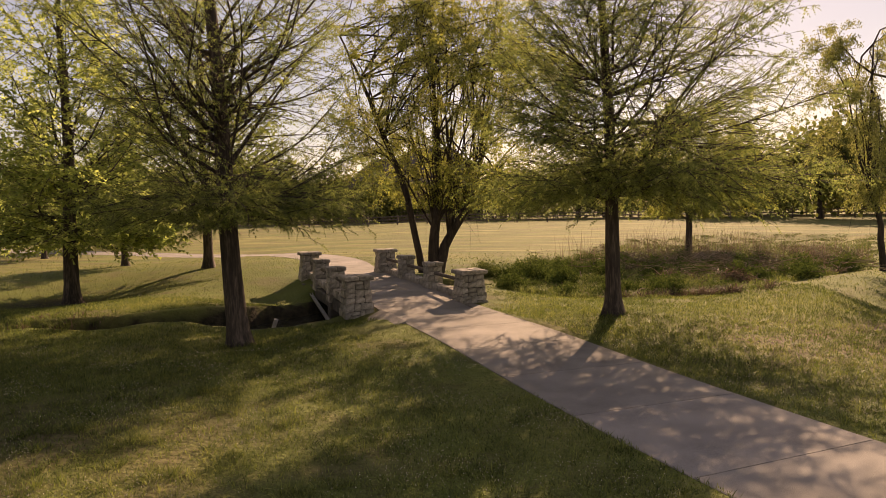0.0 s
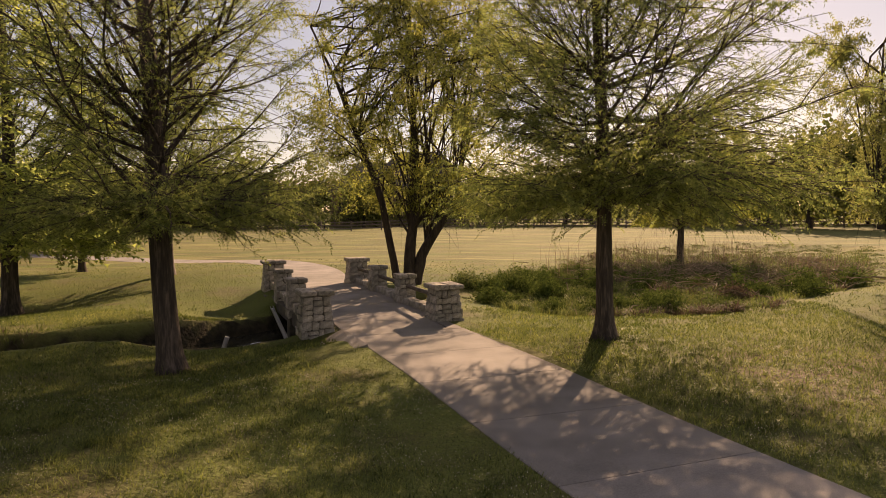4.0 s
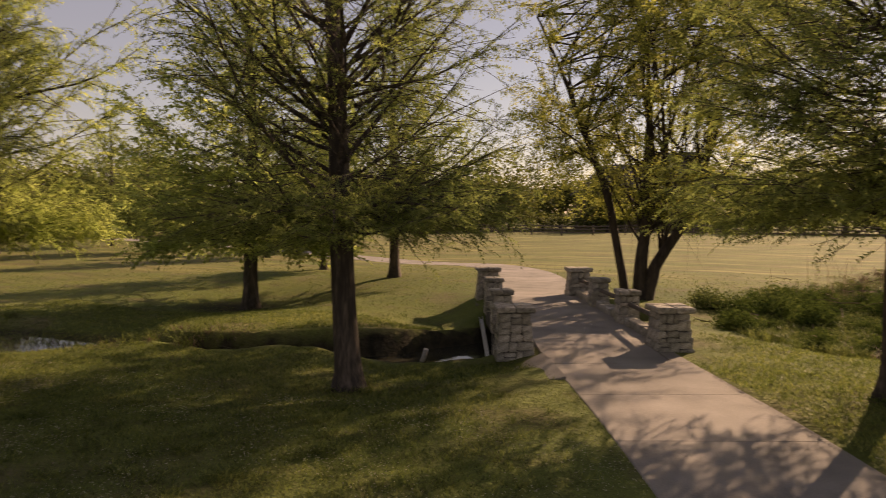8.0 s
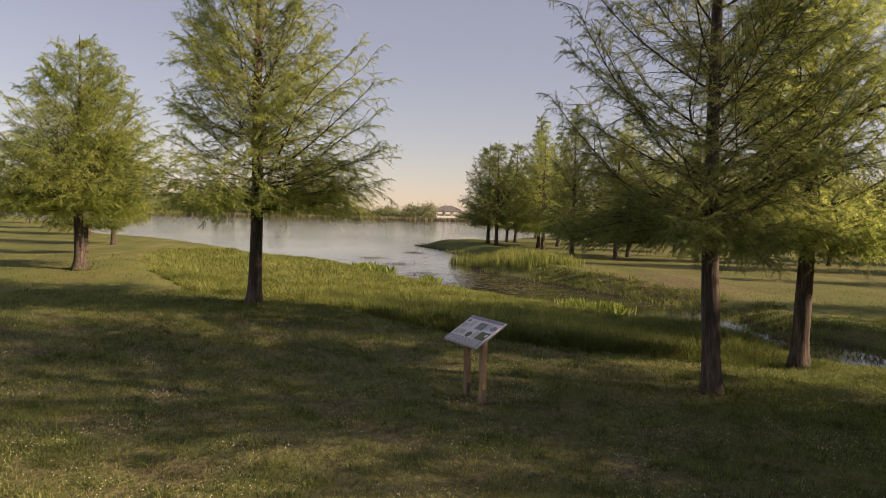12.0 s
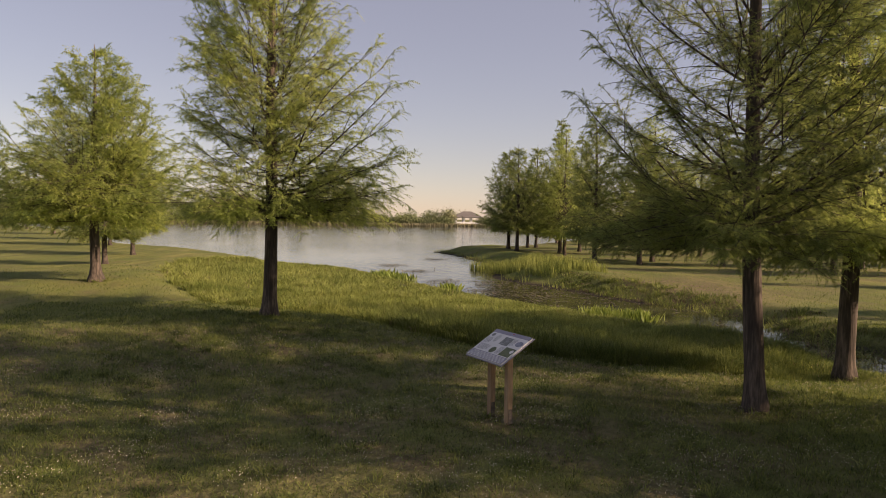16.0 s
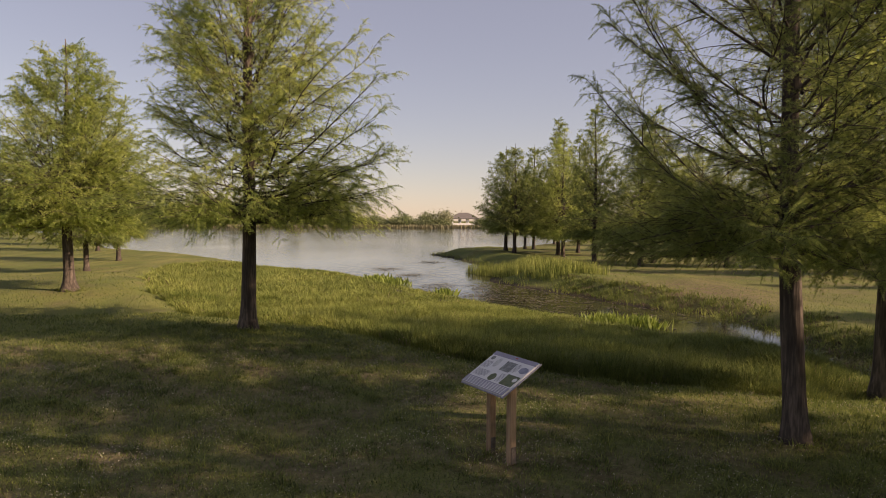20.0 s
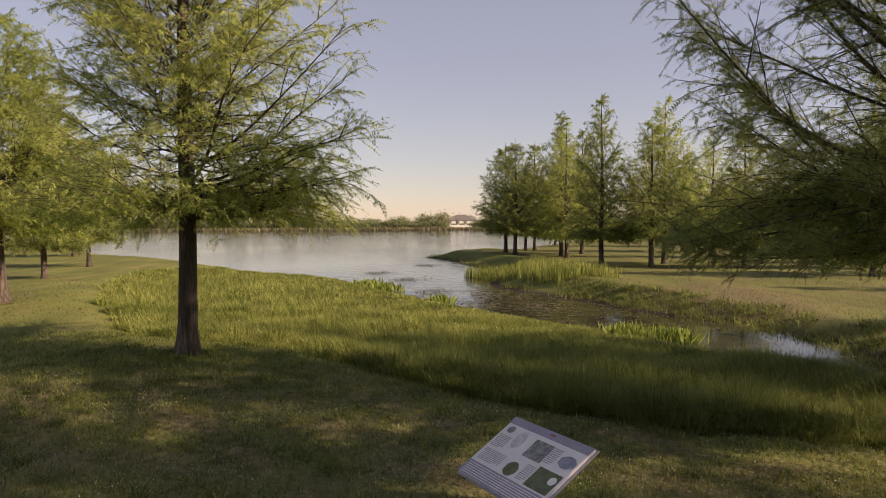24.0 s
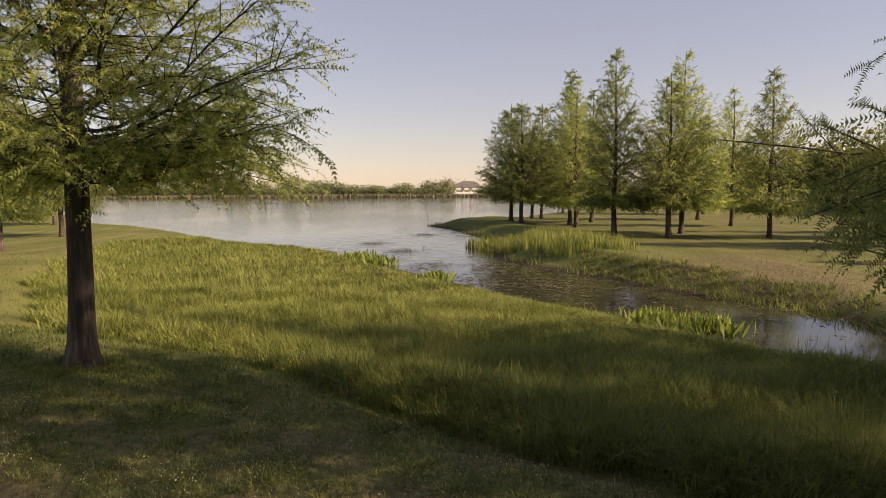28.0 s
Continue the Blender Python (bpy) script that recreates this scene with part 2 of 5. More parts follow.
def water_material():
    m = bpy.data.materials.new("lake_water")
    m.use_nodes = True
    n, l = m.node_tree.nodes, m.node_tree.links
    p = n["Principled BSDF"]
    p.inputs["Base Color"].default_value = (0.030, 0.030, 0.022, 1)
    p.inputs["Roughness"].default_value, p.inputs["IOR"].default_value = 0.06, 1.33
    co = n.new("ShaderNodeTexCoord").outputs["Object"]
    mp = n.new("ShaderNodeMapping")
    mp.inputs["Scale"].default_value = (0.5, 1.3, 1)
    l.new(co, mp.inputs[0])
    t = n.new("ShaderNodeTexNoise")
    t.inputs["Scale"].default_value, t.inputs["Detail"].default_value = 1.6, 4
    l.new(mp.outputs[0], t.inputs["Vector"])
    big = n.new("ShaderNodeTexNoise")
    big.inputs["Scale"].default_value, big.inputs["Detail"].default_value = 0.06, 3
    l.new(mp.outputs[0], big.inputs["Vector"])
    ramp = n.new("ShaderNodeMapRange")
    ramp.inputs["From Min"].default_value, ramp.inputs["From Max"].default_value = 0.35, 0.65
    ramp.inputs["To Min"].default_value, ramp.inputs["To Max"].default_value = 0.22, 0.8
    l.new(big.outputs[0], ramp.inputs[0])
    bp = n.new("ShaderNodeBump")
    bp.inputs["Distance"].default_value = 0.08
    sep = n.new("ShaderNodeSeparateXYZ")
    l.new(co, sep.inputs[0])
    calm = n.new("ShaderNodeMapRange")                              # the sheltered inlet and creek lie still
    calm.inputs["From Min"].default_value, calm.inputs["From Max"].default_value = -34.0, -22.0
    calm.inputs["To Min"].default_value, calm.inputs["To Max"].default_value = 1.0, 0.12
    l.new(sep.outputs[0], calm.inputs[0])
    mul = n.new("ShaderNodeMath")
    mul.operation = "MULTIPLY"
    l.new(ramp.outputs[0], mul.inputs[0]), l.new(calm.outputs[0], mul.inputs[1])
    l.new(mul.outputs[0], bp.inputs["Strength"])
    l.new(t.outputs[0], bp.inputs["Height"]), l.new(bp.outputs[0], p.inputs["Normal"])
    return m


GROUND, WATER = ground_material(), water_material()


# ---- mesh helpers ----
def link(name, verts, faces, mat, parent=None, label="", smooth=False):
    me = bpy.data.meshes.new(name)
    me.from_pydata(np.asarray(verts, float).reshape(-1, 3).tolist(), [], faces if isinstance(faces, list) else faces.tolist())
    me.materials.append(mat)
    if smooth:
        me.shade_smooth()
    ob = new(name, me)
    if parent:
        ob.parent = parent
    if label:
        ob["label"] = label
    return ob


def part(name, bm, mat, parent=None, label="", smooth=False):
    me = bpy.data.meshes.new(name)
    bm.to_mesh(me)
    bm.free()
    me.materials.append(mat)
    if smooth:
        me.shade_smooth()
    ob = new(name, me)
    if parent:
        ob.parent = parent
    if label:
        ob["label"] = label
    return ob


def box(size, at=(0, 0, 0), bevel=0.0, bm=None, turn=None):
    bm = bm or bmesh.new()
    m = Matrix.Translation(at) @ (turn or Matrix()) @ Matrix.Diagonal((*size, 1))
    made = bmesh.ops.create_cube(bm, size=1, matrix=m)["verts"]
    if bevel:
        edges = list({e for v in made for e in v.link_edges})
        bmesh.ops.bevel(bm, geom=edges, offset=bevel, segments=1, affect="EDGES")
    return bm


def unit(a):
    return a / np.maximum(np.linalg.norm(a, axis=-1, keepdims=True), 1e-9)


def tubes(P, R, sides):
    """Tapered tubes round many lines at once: P (n, m, 3), R (n, m)."""
    n, m, _ = P.shape
    T = unit(np.gradient(P, axis=1))
    ref = np.where(np.abs(T[..., 2:3]).mean(1, keepdims=True) > 0.75, np.array([1.0, 0, 0]), np.array([0, 0, 1.0]))
    A = unit(np.cross(T, ref))
    B = np.cross(T, A)
    ang = np.arange(sides) * 2 * np.pi / sides
    V = P[:, :, None] + R[..., None, None] * (np.cos(ang)[:, None] * A[:, :, None] + np.sin(ang)[:, None] * B[:, :, None])
    i, j, k = np.meshgrid(np.arange(n), np.arange(m - 1), np.arange(sides), indexing="ij")
    at = lambda jj, kk: (i * m + jj) * sides + kk % sides  # noqa: E731
    F = np.stack([at(j, k), at(j, k + 1), at(j + 1, k + 1), at(j + 1, k)], -1).reshape(-1, 4)
    return V.reshape(-1, 3), F


def fronds(O, D, S, L, leaflet, droop=0.25, segments=6, slim=1.0):
    """Feathered sprays: a hanging spine with pointed leaflets on both sides. slim: how much of the spine each leaflet takes at its foot."""
    n, k = len(O), segments

    def spine(t):
        p = O[:, None] + D[:, None] * (L[:, None] * t)[..., None]
        p[..., 2] -= droop * L[:, None] * t ** 2
        return p

    start = np.arange(k) / k
    tm = (np.arange(k) + (1.1 if slim == 1.0 else 0.9)) / k
    w = leaflet * (0.45 + 0.75 * np.sin(np.clip(tm, 0, 1) * 2.9 + 0.1))
    jit = rng.uniform(0.7, 1.25, (n, k, 1))
    side = S[:, None] * w[None, :, None] * jit
    lift = np.array([0, 0, 1.0]) * (rng.normal(0, 0.3, (n, k, 1)) * w[None, :, None])
    mid = spine(tm)
    if slim == 1.0:
        V = np.concatenate([spine(np.arange(k + 1) / k), mid + side + lift, mid - side - lift], 1)
        foot = lambda s: (s, s + 1, k + 1 + s, 2 * k + 1 + s)  # noqa: E731
    else:
        V = np.concatenate([spine(start), spine(start + slim / k), mid + side + lift, mid - side - lift], 1)
        foot = lambda s: (s, k + s, 2 * k + s, 3 * k + s)  # noqa: E731
    base = (np.arange(n) * V.shape[1])[:, None]
    F = []
    for s in range(k):
        p, q, u, v = foot(s)
        F += [np.concatenate([base + p, base + q, base + u], 1), np.concatenate([base + q, base + p, base + v], 1)]
    return V.reshape(-1, 3), np.concatenate(F)


def leaves(O, D, S, L, width=0.5):
    """Small pointed leaves of two triangles."""
    n = len(O)
    mid = O + D * (L * 0.45)[:, None]
    side = S * (L * width * 0.5)[:, None]
    V = np.stack([O, mid + side, O + D * L[:, None], mid - side], 1)
    base = (np.arange(n) * 4)[:, None]
    F = np.concatenate([np.concatenate([base, base + 1, base + 2], 1), np.concatenate([base, base + 2, base + 3], 1)])
    return V.reshape(-1, 3), F


def blades(O, H, lean, width, curl=0.5):
    """Grass blades: a quad and a tip, bent over."""
    n = len(O)
    a = rng.uniform(0, 2 * np.pi, n)
    out = np.stack([np.cos(a), np.sin(a), 0 * a], 1)
    side = np.stack([-np.sin(a), np.cos(a), 0 * a], 1) * (width * 0.5)[:, None]
    up = np.array([0, 0, 1.0])
    mid = O + out * (H * lean * 0.35)[:, None] + up * (H * 0.6)[:, None]
    tip = O + out * (H * lean * (1 + curl))[:, None] + up * H[:, None]
    V = np.stack([O + side, O - side, mid - side * 0.8, mid + side * 0.8, tip], 1).reshape(-1, 3)
    b = (np.arange(n) * 5)[:, None]
    F = np.concatenate([np.concatenate([b, b + 1, b + 2], 1), np.concatenate([b, b + 2, b + 3], 1), np.concatenate([b + 3, b + 2, b + 4], 1)])
    return V, F


def spikes(O, H, lean, width):
    """Short lawn blades, one triangle each."""
    n = len(O)
    a, c = rng.uniform(0, 2 * np.pi, n), rng.uniform(0, 2 * np.pi, n)
    side = np.stack([np.cos(a), np.sin(a), 0 * a], 1) * (width * 0.5)[:, None]
    tip = O + np.stack([np.cos(c) * lean * H, np.sin(c) * lean * H, H], 1)
    V = np.stack([O - side, O + side, tip], 1).reshape(-1, 3)
    return V, np.arange(3 * n).reshape(-1, 3)


# ---- the lie of the land ----
WATER_Z = -0.6
LAKE = np.array([(-19.0, 11.0), (-20.2, 10.3), (-21.8, 9.2), (-23.6, 8.0), (-26.4, 6.6), (-29.2, 5.2), (-33.6, 3.2), (-40.4, 0.4), (-46.5, -5.8), (-56.6, -12.3),
                 (-66, -22), (-100, -40), (-160, -76), (-280, -150), (-283, -60), (-281, 0), (-280, 60), (-200, 62), (-130, 40), (-92, 23), (-74, 14), (-67, 8.2),
                 (-63.5, 6.2), (-57, 7.9), (-49.3, 8.8), (-42.8, 9.3), (-36, 8.0), (-32.3, 9.2), (-28.9, 10.7), (-25.7, 11.8), (-23, 13.2), (-19.6, 13.2)])
CREEK = np.array([(-2.2, 20.2), (-3.4, 18.2), (-4.4, 16.4), (-5.6, 15.4), (-6.8, 14.75), (-8.3, 13.75), (-10.2, 13.35), (-12.8, 13.6), (-15.6, 13.3), (-19, 12.2), (-22, 11.6)])
CREEK_HALF = np.array([0.9, 1.2, 1.42, 0.85, 0.5, 0.36, 0.30, 0.42, 0.42, 0.7, 1.15])
MARSH = np.array([(-40, -9.5), (-29.7, -7.2), (-22.8, -4.2), (-19.8, -2.7), (-17.8, -1.4), (-16.9, 0.4), (-16.2, 1.9), (-14.9, 3.1), (-13.4, 4.5), (-12.3, 5.8), (-11.7, 6.9), (-11.4, 8.1), (-10.9, 9.4),
                  (-11.3, 10.4), (-12.5, 11.6), (-16, 11.6), (-19.0, 11.0), (-20.2, 10.3), (-23.6, 8.0), (-26.4, 6.6), (-29.2, 5.2), (-33.6, 3.2), (-40.4, 0.4), (-46.5, -5.8)])
BRUSH = np.array([(-0.3, 20.0), (0.5, 18.0), (2.1, 16.6), (3.9, 16.2), (5.9, 16.6), (7.6, 17.6), (10.5, 20.5), (15, 27), (24, 45), (18, 50), (8, 42), (4, 33), (0.6, 26)])
KNOLLS = ((-24, -8, 9, 0.35), (-15.3, 0.0, 3.5, 0.22), (2.6, 13, 2.5, 0.2), (-13.1, 20.4, 3.2, -0.42), (-13, 27.5, 6, 0.22), (-11.3, 10.8, 2, -0.2), (-4.6, 12, 1.6, -0.14), (-4.7, 14.2, 1.5, -0.32), (-7.5, 12.7, 1.2, -0.12), (-8.0, 4.35, 1.2, 0.06), (-5.9, 18.7, 1.9, -0.36),
          (9, 19, 5, 0.25))


def signed(points, poly):
    """Distance to a closed outline, negative inside."""
    best, inside = np.full(len(points), 1e9), np.zeros(len(points), bool)
    for a, b in zip(poly, np.roll(poly, -1, 0)):
        ab, ap = b - a, points - a
        t = np.clip(ap @ ab / (ab @ ab), 0, 1)
        best = np.minimum(best, ((ap - t[:, None] * ab) ** 2).sum(1))
        cross = (a[1] > points[:, 1]) != (b[1] > points[:, 1])
        edge = a[0] + (points[:, 1] - a[1]) / (b[1] - a[1] if b[1] != a[1] else 1e-9) * ab[0]
        inside ^= cross & (points[:, 0] < edge)
    return np.sqrt(best) * np.where(inside, -1, 1)


def along(points, line, half):
    """Distance beyond the edge of a band with varying half width."""
    best = np.full(len(points), 1e9)
    for a, b, ra, rb in zip(line, line[1:], half, half[1:]):
        ab, ap = b - a, points - a
        t = np.clip(ap @ ab / (ab @ ab), 0, 1)
        best = np.minimum(best, np.sqrt(((ap - t[:, None] * ab) ** 2).sum(1)) - ra - t * (rb - ra))
    return best


def smooth(x):
    x = np.clip(x, 0, 1)
    return x * x * (3 - 2 * x)


def rough_noise(x, y, size, seed):
    """Cheap rolling noise from a few sines."""
    r = np.random.default_rng(seed)
    out = 0
    for k in range(6):
        a, f, p = r.uniform(0, 6.28), r.uniform(0.6, 1.8) / size, r.uniform(0, 6.28)
        out = out + np.sin((x * np.cos(a) + y * np.sin(a)) * f * 6.28 + p)
    return out / 6


def height(x, y):
    x, y = np.asarray(x, float), np.asarray(y, float)
    shape, x, y = x.shape, x.ravel(), y.ravel()
    pts = np.stack([x, y], 1)
    z = np.zeros(len(x))
    for cx, cy, r, h in KNOLLS:
        z += h * np.exp(-((x - cx) ** 2 + (y - cy) ** 2) / (r * r))
    z += 0.035 * rough_noise(x, y, 5, 1) + 0.012 * rough_noise(x, y, 1.1, 2)
    north = smooth((y - 11.5) / 4) * smooth((-x - 8) / 8)          # the peninsula beyond the creek lies lower
    z -= 0.28 * north * smooth((90 + x) / 40 + 1)
    wob = 0.25 * rough_noise(x, y, 2.2, 3) + 0.1 * rough_noise(x, y, 0.8, 4)
    near = (x > -300) & (x < 40) & (y > -170) & (y < 120)
    lake, creek, marsh, brush = (np.full(len(x), 1e3) for _ in range(4))
    q = pts[near]
    lake[near], creek[near], marsh[near], brush[near] = signed(q, LAKE) + wob[near], along(q, CREEK, CREEK_HALF) + 0.5 * wob[near], signed(q, MARSH), signed(q, BRUSH)
    z -= 0.14 * smooth((0.5 - marsh) / 0.8) + 0.34 * smooth((-0.2 - marsh) / 2.2)
    z = np.where(marsh < 0, np.maximum(z, WATER_Z + 0.04), z)
    z -= 0.30 * smooth((0.5 - brush) / 2.5)
    shore = np.maximum(z, WATER_Z + 0.03)
    z = np.where(lake < 2.5, WATER_Z + 0.02 + (shore - WATER_Z - 0.02) * smooth(lake / 2.5), z)
    z = np.where(lake < 0.2, np.minimum(z, WATER_Z + 0.05 - 0.5 * smooth((0.2 - lake) / 2)), z)
    bed = WATER_Z - 0.12
    bank = 0.30 + 2.1 * smooth((-x - 9.6) / 3.0)                   # steep cut banks by the bridge, low shelving ones by the marsh
    z = np.where(creek < bank - 0.05, bed + (np.maximum(z, bed) - bed) * smooth((creek + 0.05) / bank), z)
    return z.reshape(shape), lake.reshape(shape), creek.reshape(shape), marsh.reshape(shape), brush.reshape(shape)


def level(x, y):
    return float(height(np.array([x]), np.array([y]))[0][0])


PATH_MID = [(9.5, -7.0), (6.6, -1.0), (4.6, 2.6), (2.78, 6.0), (1.67, 8.3), (0.67, 10.6), (-0.42, 13.0), (-1.5, 15.2), (-2.35, 17.3), (-3.35, 19.5), (-4.5, 22.2), (-5.4, 24.8),
            (-6.5, 28.0), (-8.4, 31.0), (-12.0, 34.2), (-17.0, 37.1), (-22.5, 39.7), (-29.5, 42.4), (-38, 46.0), (-50, 49.5), (-70, 54)]
PATH_HALF = 1.13


def curve_points(ctrl, step):
    """A Catmull-Rom line through the control points, resampled at even steps."""
    c = np.array([2 * np.array(ctrl[0]) - ctrl[1], *ctrl, 2 * np.array(ctrl[-1]) - ctrl[-2]], float)
    out = []
    for i in range(1, len(c) - 2):
        t = np.linspace(0, 1, 40, endpoint=False)[:, None]
        a, b, d, e = c[i - 1], c[i], c[i + 1], c[i + 2]
        out.append(0.5 * (2 * b + (d - a) * t + (2 * a - 5 * b + 4 * d - e) * t ** 2 + (3 * b - a - 3 * d + e) * t ** 3))
    p = np.concatenate([*out, c[-2:-1]])
    s = np.r_[0, np.cumsum(np.linalg.norm(np.diff(p, axis=0), axis=1))]
    at = np.arange(0, s[-1], step)
    return np.stack([np.interp(at, s, p[:, 0]), np.interp(at, s, p[:, 1])], 1)


PATH_LINE = curve_points(PATH_MID, 0.305)


PATH_TANG = unit(np.gradient(PATH_LINE, axis=0))
PATH_Z = height(PATH_LINE[:, 0], PATH_LINE[:, 1])[0]
PATH_U = (PATH_LINE - [-2.57, 14.50]) @ np.array([-0.42, 0.9075])       # metres along the bridge
PATH_Z = np.where((PATH_U > -0.6) & (PATH_U < 8.4), 0.10 + 0.014 * PATH_U, PATH_Z + 0.005)
PATH_Z = np.convolve(np.pad(PATH_Z, 5, mode="edge"), np.ones(11) / 11, "valid")


def to_path(pts):
    d = np.full(len(pts), 1e9)
    for p in PATH_LINE[::2]:
        d = np.minimum(d, ((pts - p) ** 2).sum(1))
    return np.sqrt(d)


def spread(near_lo, near_hi, step, far, count):
    core = np.arange(near_lo, near_hi, step)
    grow = np.geomspace(step, far, count)
    return np.r_[near_lo - np.cumsum(grow)[::-1], core, near_hi + np.cumsum(grow) - grow[0]]


gx, gy = np.r_[spread(-66, -24, 0.5, 330, 42)[:-42], np.arange(-24, 8, 0.2), spread(8, 18, 0.4, 330, 42)[42:]], np.r_[spread(-14, 6, 0.4, 330, 42)[:-42], np.arange(6, 20, 0.2), spread(20, 50, 0.4, 330, 42)[42:]]
GX, GY = np.meshgrid(gx, gy)
GZ, lake_d, creek_d, marsh_d, brush_d = height(GX, GY)
path_d = to_path(np.stack([GX.ravel(), GY.ravel()], 1)).reshape(GX.shape)
near_path = path_d < 3.2
pick = np.stack([GX[near_path], GY[near_path]], 1)
close = np.argmin(((pick[:, None] - PATH_LINE[None, ::3]) ** 2).sum(-1), 1) * 3
blend = smooth((path_d[near_path] - 1.15) / 1.6)
blend = np.where(creek_d[near_path] < 0.9, np.maximum(blend, smooth((0.9 - creek_d[near_path]) / 0.5)), blend)
GZ[near_path] = (PATH_Z[close] - 0.012) * (1 - blend) + GZ[near_path] * blend
GZ = np.where(path_d < 0.85, GZ - 0.10, GZ)
GZ = GZ - 0.17 * np.exp(-((GX + 2.95) ** 2 + (GY - 13.9) ** 2) / 0.36) * (path_d > 1.0)
ny, nx = GX.shape
idx = np.arange(nx * ny).reshape(ny, nx)
quads = np.stack([idx[:-1, :-1], idx[:-1, 1:], idx[1:, 1:], idx[1:, :-1]], -1).reshape(-1, 4)
ground = tagged(link("ground", np.stack([GX, GY, GZ], -1), quads, GROUND, smooth=True), "mown park lawn with thin brown patches and muddy banks", "ground", kind="structure")
field = smooth((GY - 24 - 0.12 * GX + 4 * rough_noise(GX, GY, 18, 9)) / 12) * (0.85 + 0.3 * rough_noise(GX, GY, 9, 10))
# the last straw term brightens the lake lawn in place of sunlight
field = np.clip(field * smooth((GX + 45) / 25) * (0.8 + 0.55 * rough_noise(GX * 0.22, GY, 3.0, 15)) + 0.25 * smooth((GY - 13) / 5) * smooth((-GX - 16) / 8) + 0.6 * np.exp(-((GX + 27) / 6) ** 2 - ((GY - 16.5) / 2.2) ** 2) + 0.45 * smooth((-GX - 13) / 5) * smooth((3 - GY) / 4) * (0.8 + 0.5 * rough_noise(GX, GY, 5, 20)), 0, 1)
bare = np.clip(0.7 * np.exp(-((GX - 6.2) / 2.8) ** 4 - ((GY - 11.0) / 2.3) ** 4) * (1.0 + rough_noise(GX, GY, 1.2, 14)) + smooth(rough_noise(GX, GY, 2.4, 12) * 2.2 - 0.45) * 0.4 * (np.abs(GX) < 40), 0, 1)
thin = smooth((-GX - 1.0) / 2.5) * smooth((9.0 - GY) / 2.5) * smooth((GX + 16) / 3) * smooth((GY + 9) / 4)      # worn, thin turf under the lakeside trees
bare = np.maximum(bare, thin * np.clip(0.42 + 0.55 * rough_noise(GX, GY, 1.7, 16) + 0.3 * rough_noise(GX, GY, 0.6, 17), 0, 0.9))
bare = np.maximum(bare, 0.95 * np.exp(-(((GX + 27.5) + 0.55 * (GY - 15)) / 5.5) ** 4 - ((GY - 15.0) / 3.2) ** 4) * np.clip(0.75 + 0.5 * rough_noise(GX, GY, 2.5, 18), 0, 1))
bare = np.maximum(bare, 0.5 * smooth((-GX - 20) / 6) * smooth((GY - 11) / 3) * np.clip(0.35 + 0.9 * rough_noise(GX * 0.5, GY, 3.5, 19), 0, 1))
for trunk in ((2.4, 13.05), (-4.6, 11.97), (-8.57, 7.8), (-11.3, 10.8), (-7.95, 4.35)):
    bare = np.maximum(bare, 0.8 * smooth((0.75 - np.hypot(GX - trunk[0], GY - trunk[1])) / 0.6))
# real mud, plus painted shade on the cut banks and between marsh tufts
muddy = np.maximum(smooth((WATER_Z + 0.12 - GZ) / 0.1), smooth((0.34 - creek_d) / 0.12) * smooth((-0.06 - GZ) / 0.08) * smooth((GX + 11.5) / 1.5))
muddy = np.maximum(muddy, 0.9 * smooth((-0.25 - marsh_d) / 0.5) * (lake_d > 0))
for name, value in (("dry", field), ("mud", muddy), ("bare", bare * (1 - muddy))):
    ground.data.attributes.new(name, "FLOAT", "POINT").data.foreach_set("value", value.ravel().astype(np.float32))
water = link("water", [(-320, -190, WATER_Z), (4, -190, WATER_Z), (4, 130, WATER_Z), (-320, 130, WATER_Z)], [[0, 1, 2, 3]], WATER)
tagged(water, "calm lavender lake water with faint ripples", "water", kind="structure")


# ---- trees ----
def trunk_mesh(name, line, radii, mat, parent, flare=1.0, sides=14, seed=0):
    """A tapered stem with a fluted foot."""
    line, radii = np.asarray(line, float), np.asarray(radii, float)
    V, F = tubes(line[None], radii[None], sides)
    V = V.reshape(len(line), sides, 3)
    foot = line[0, 2]
    lift = np.clip(1 - (V[:, :, 2:3] - foot) / 0.75, 0, 1) ** 2.4
    ang = np.arange(sides)[None, :, None] * 2 * np.pi / sides
    lobes = 1 + 0.22 * np.sin(ang * 5 + seed) + 0.1 * np.sin(ang * 3 + 2 * seed)
    V[..., :2] += (V[..., :2] - line[:, None, :2]) * lift * flare * lobes
    ridge = 1 + 0.035 * np.sin(ang * 9 + seed) + 0.03 * np.sin(ang * 4 + V[..., 2:3] * 2.1)
    V[..., :2] = line[:, None, :2] + (V[..., :2] - line[:, None, :2]) * ridge
    return link(name, V, F, mat, parent, smooth=True)


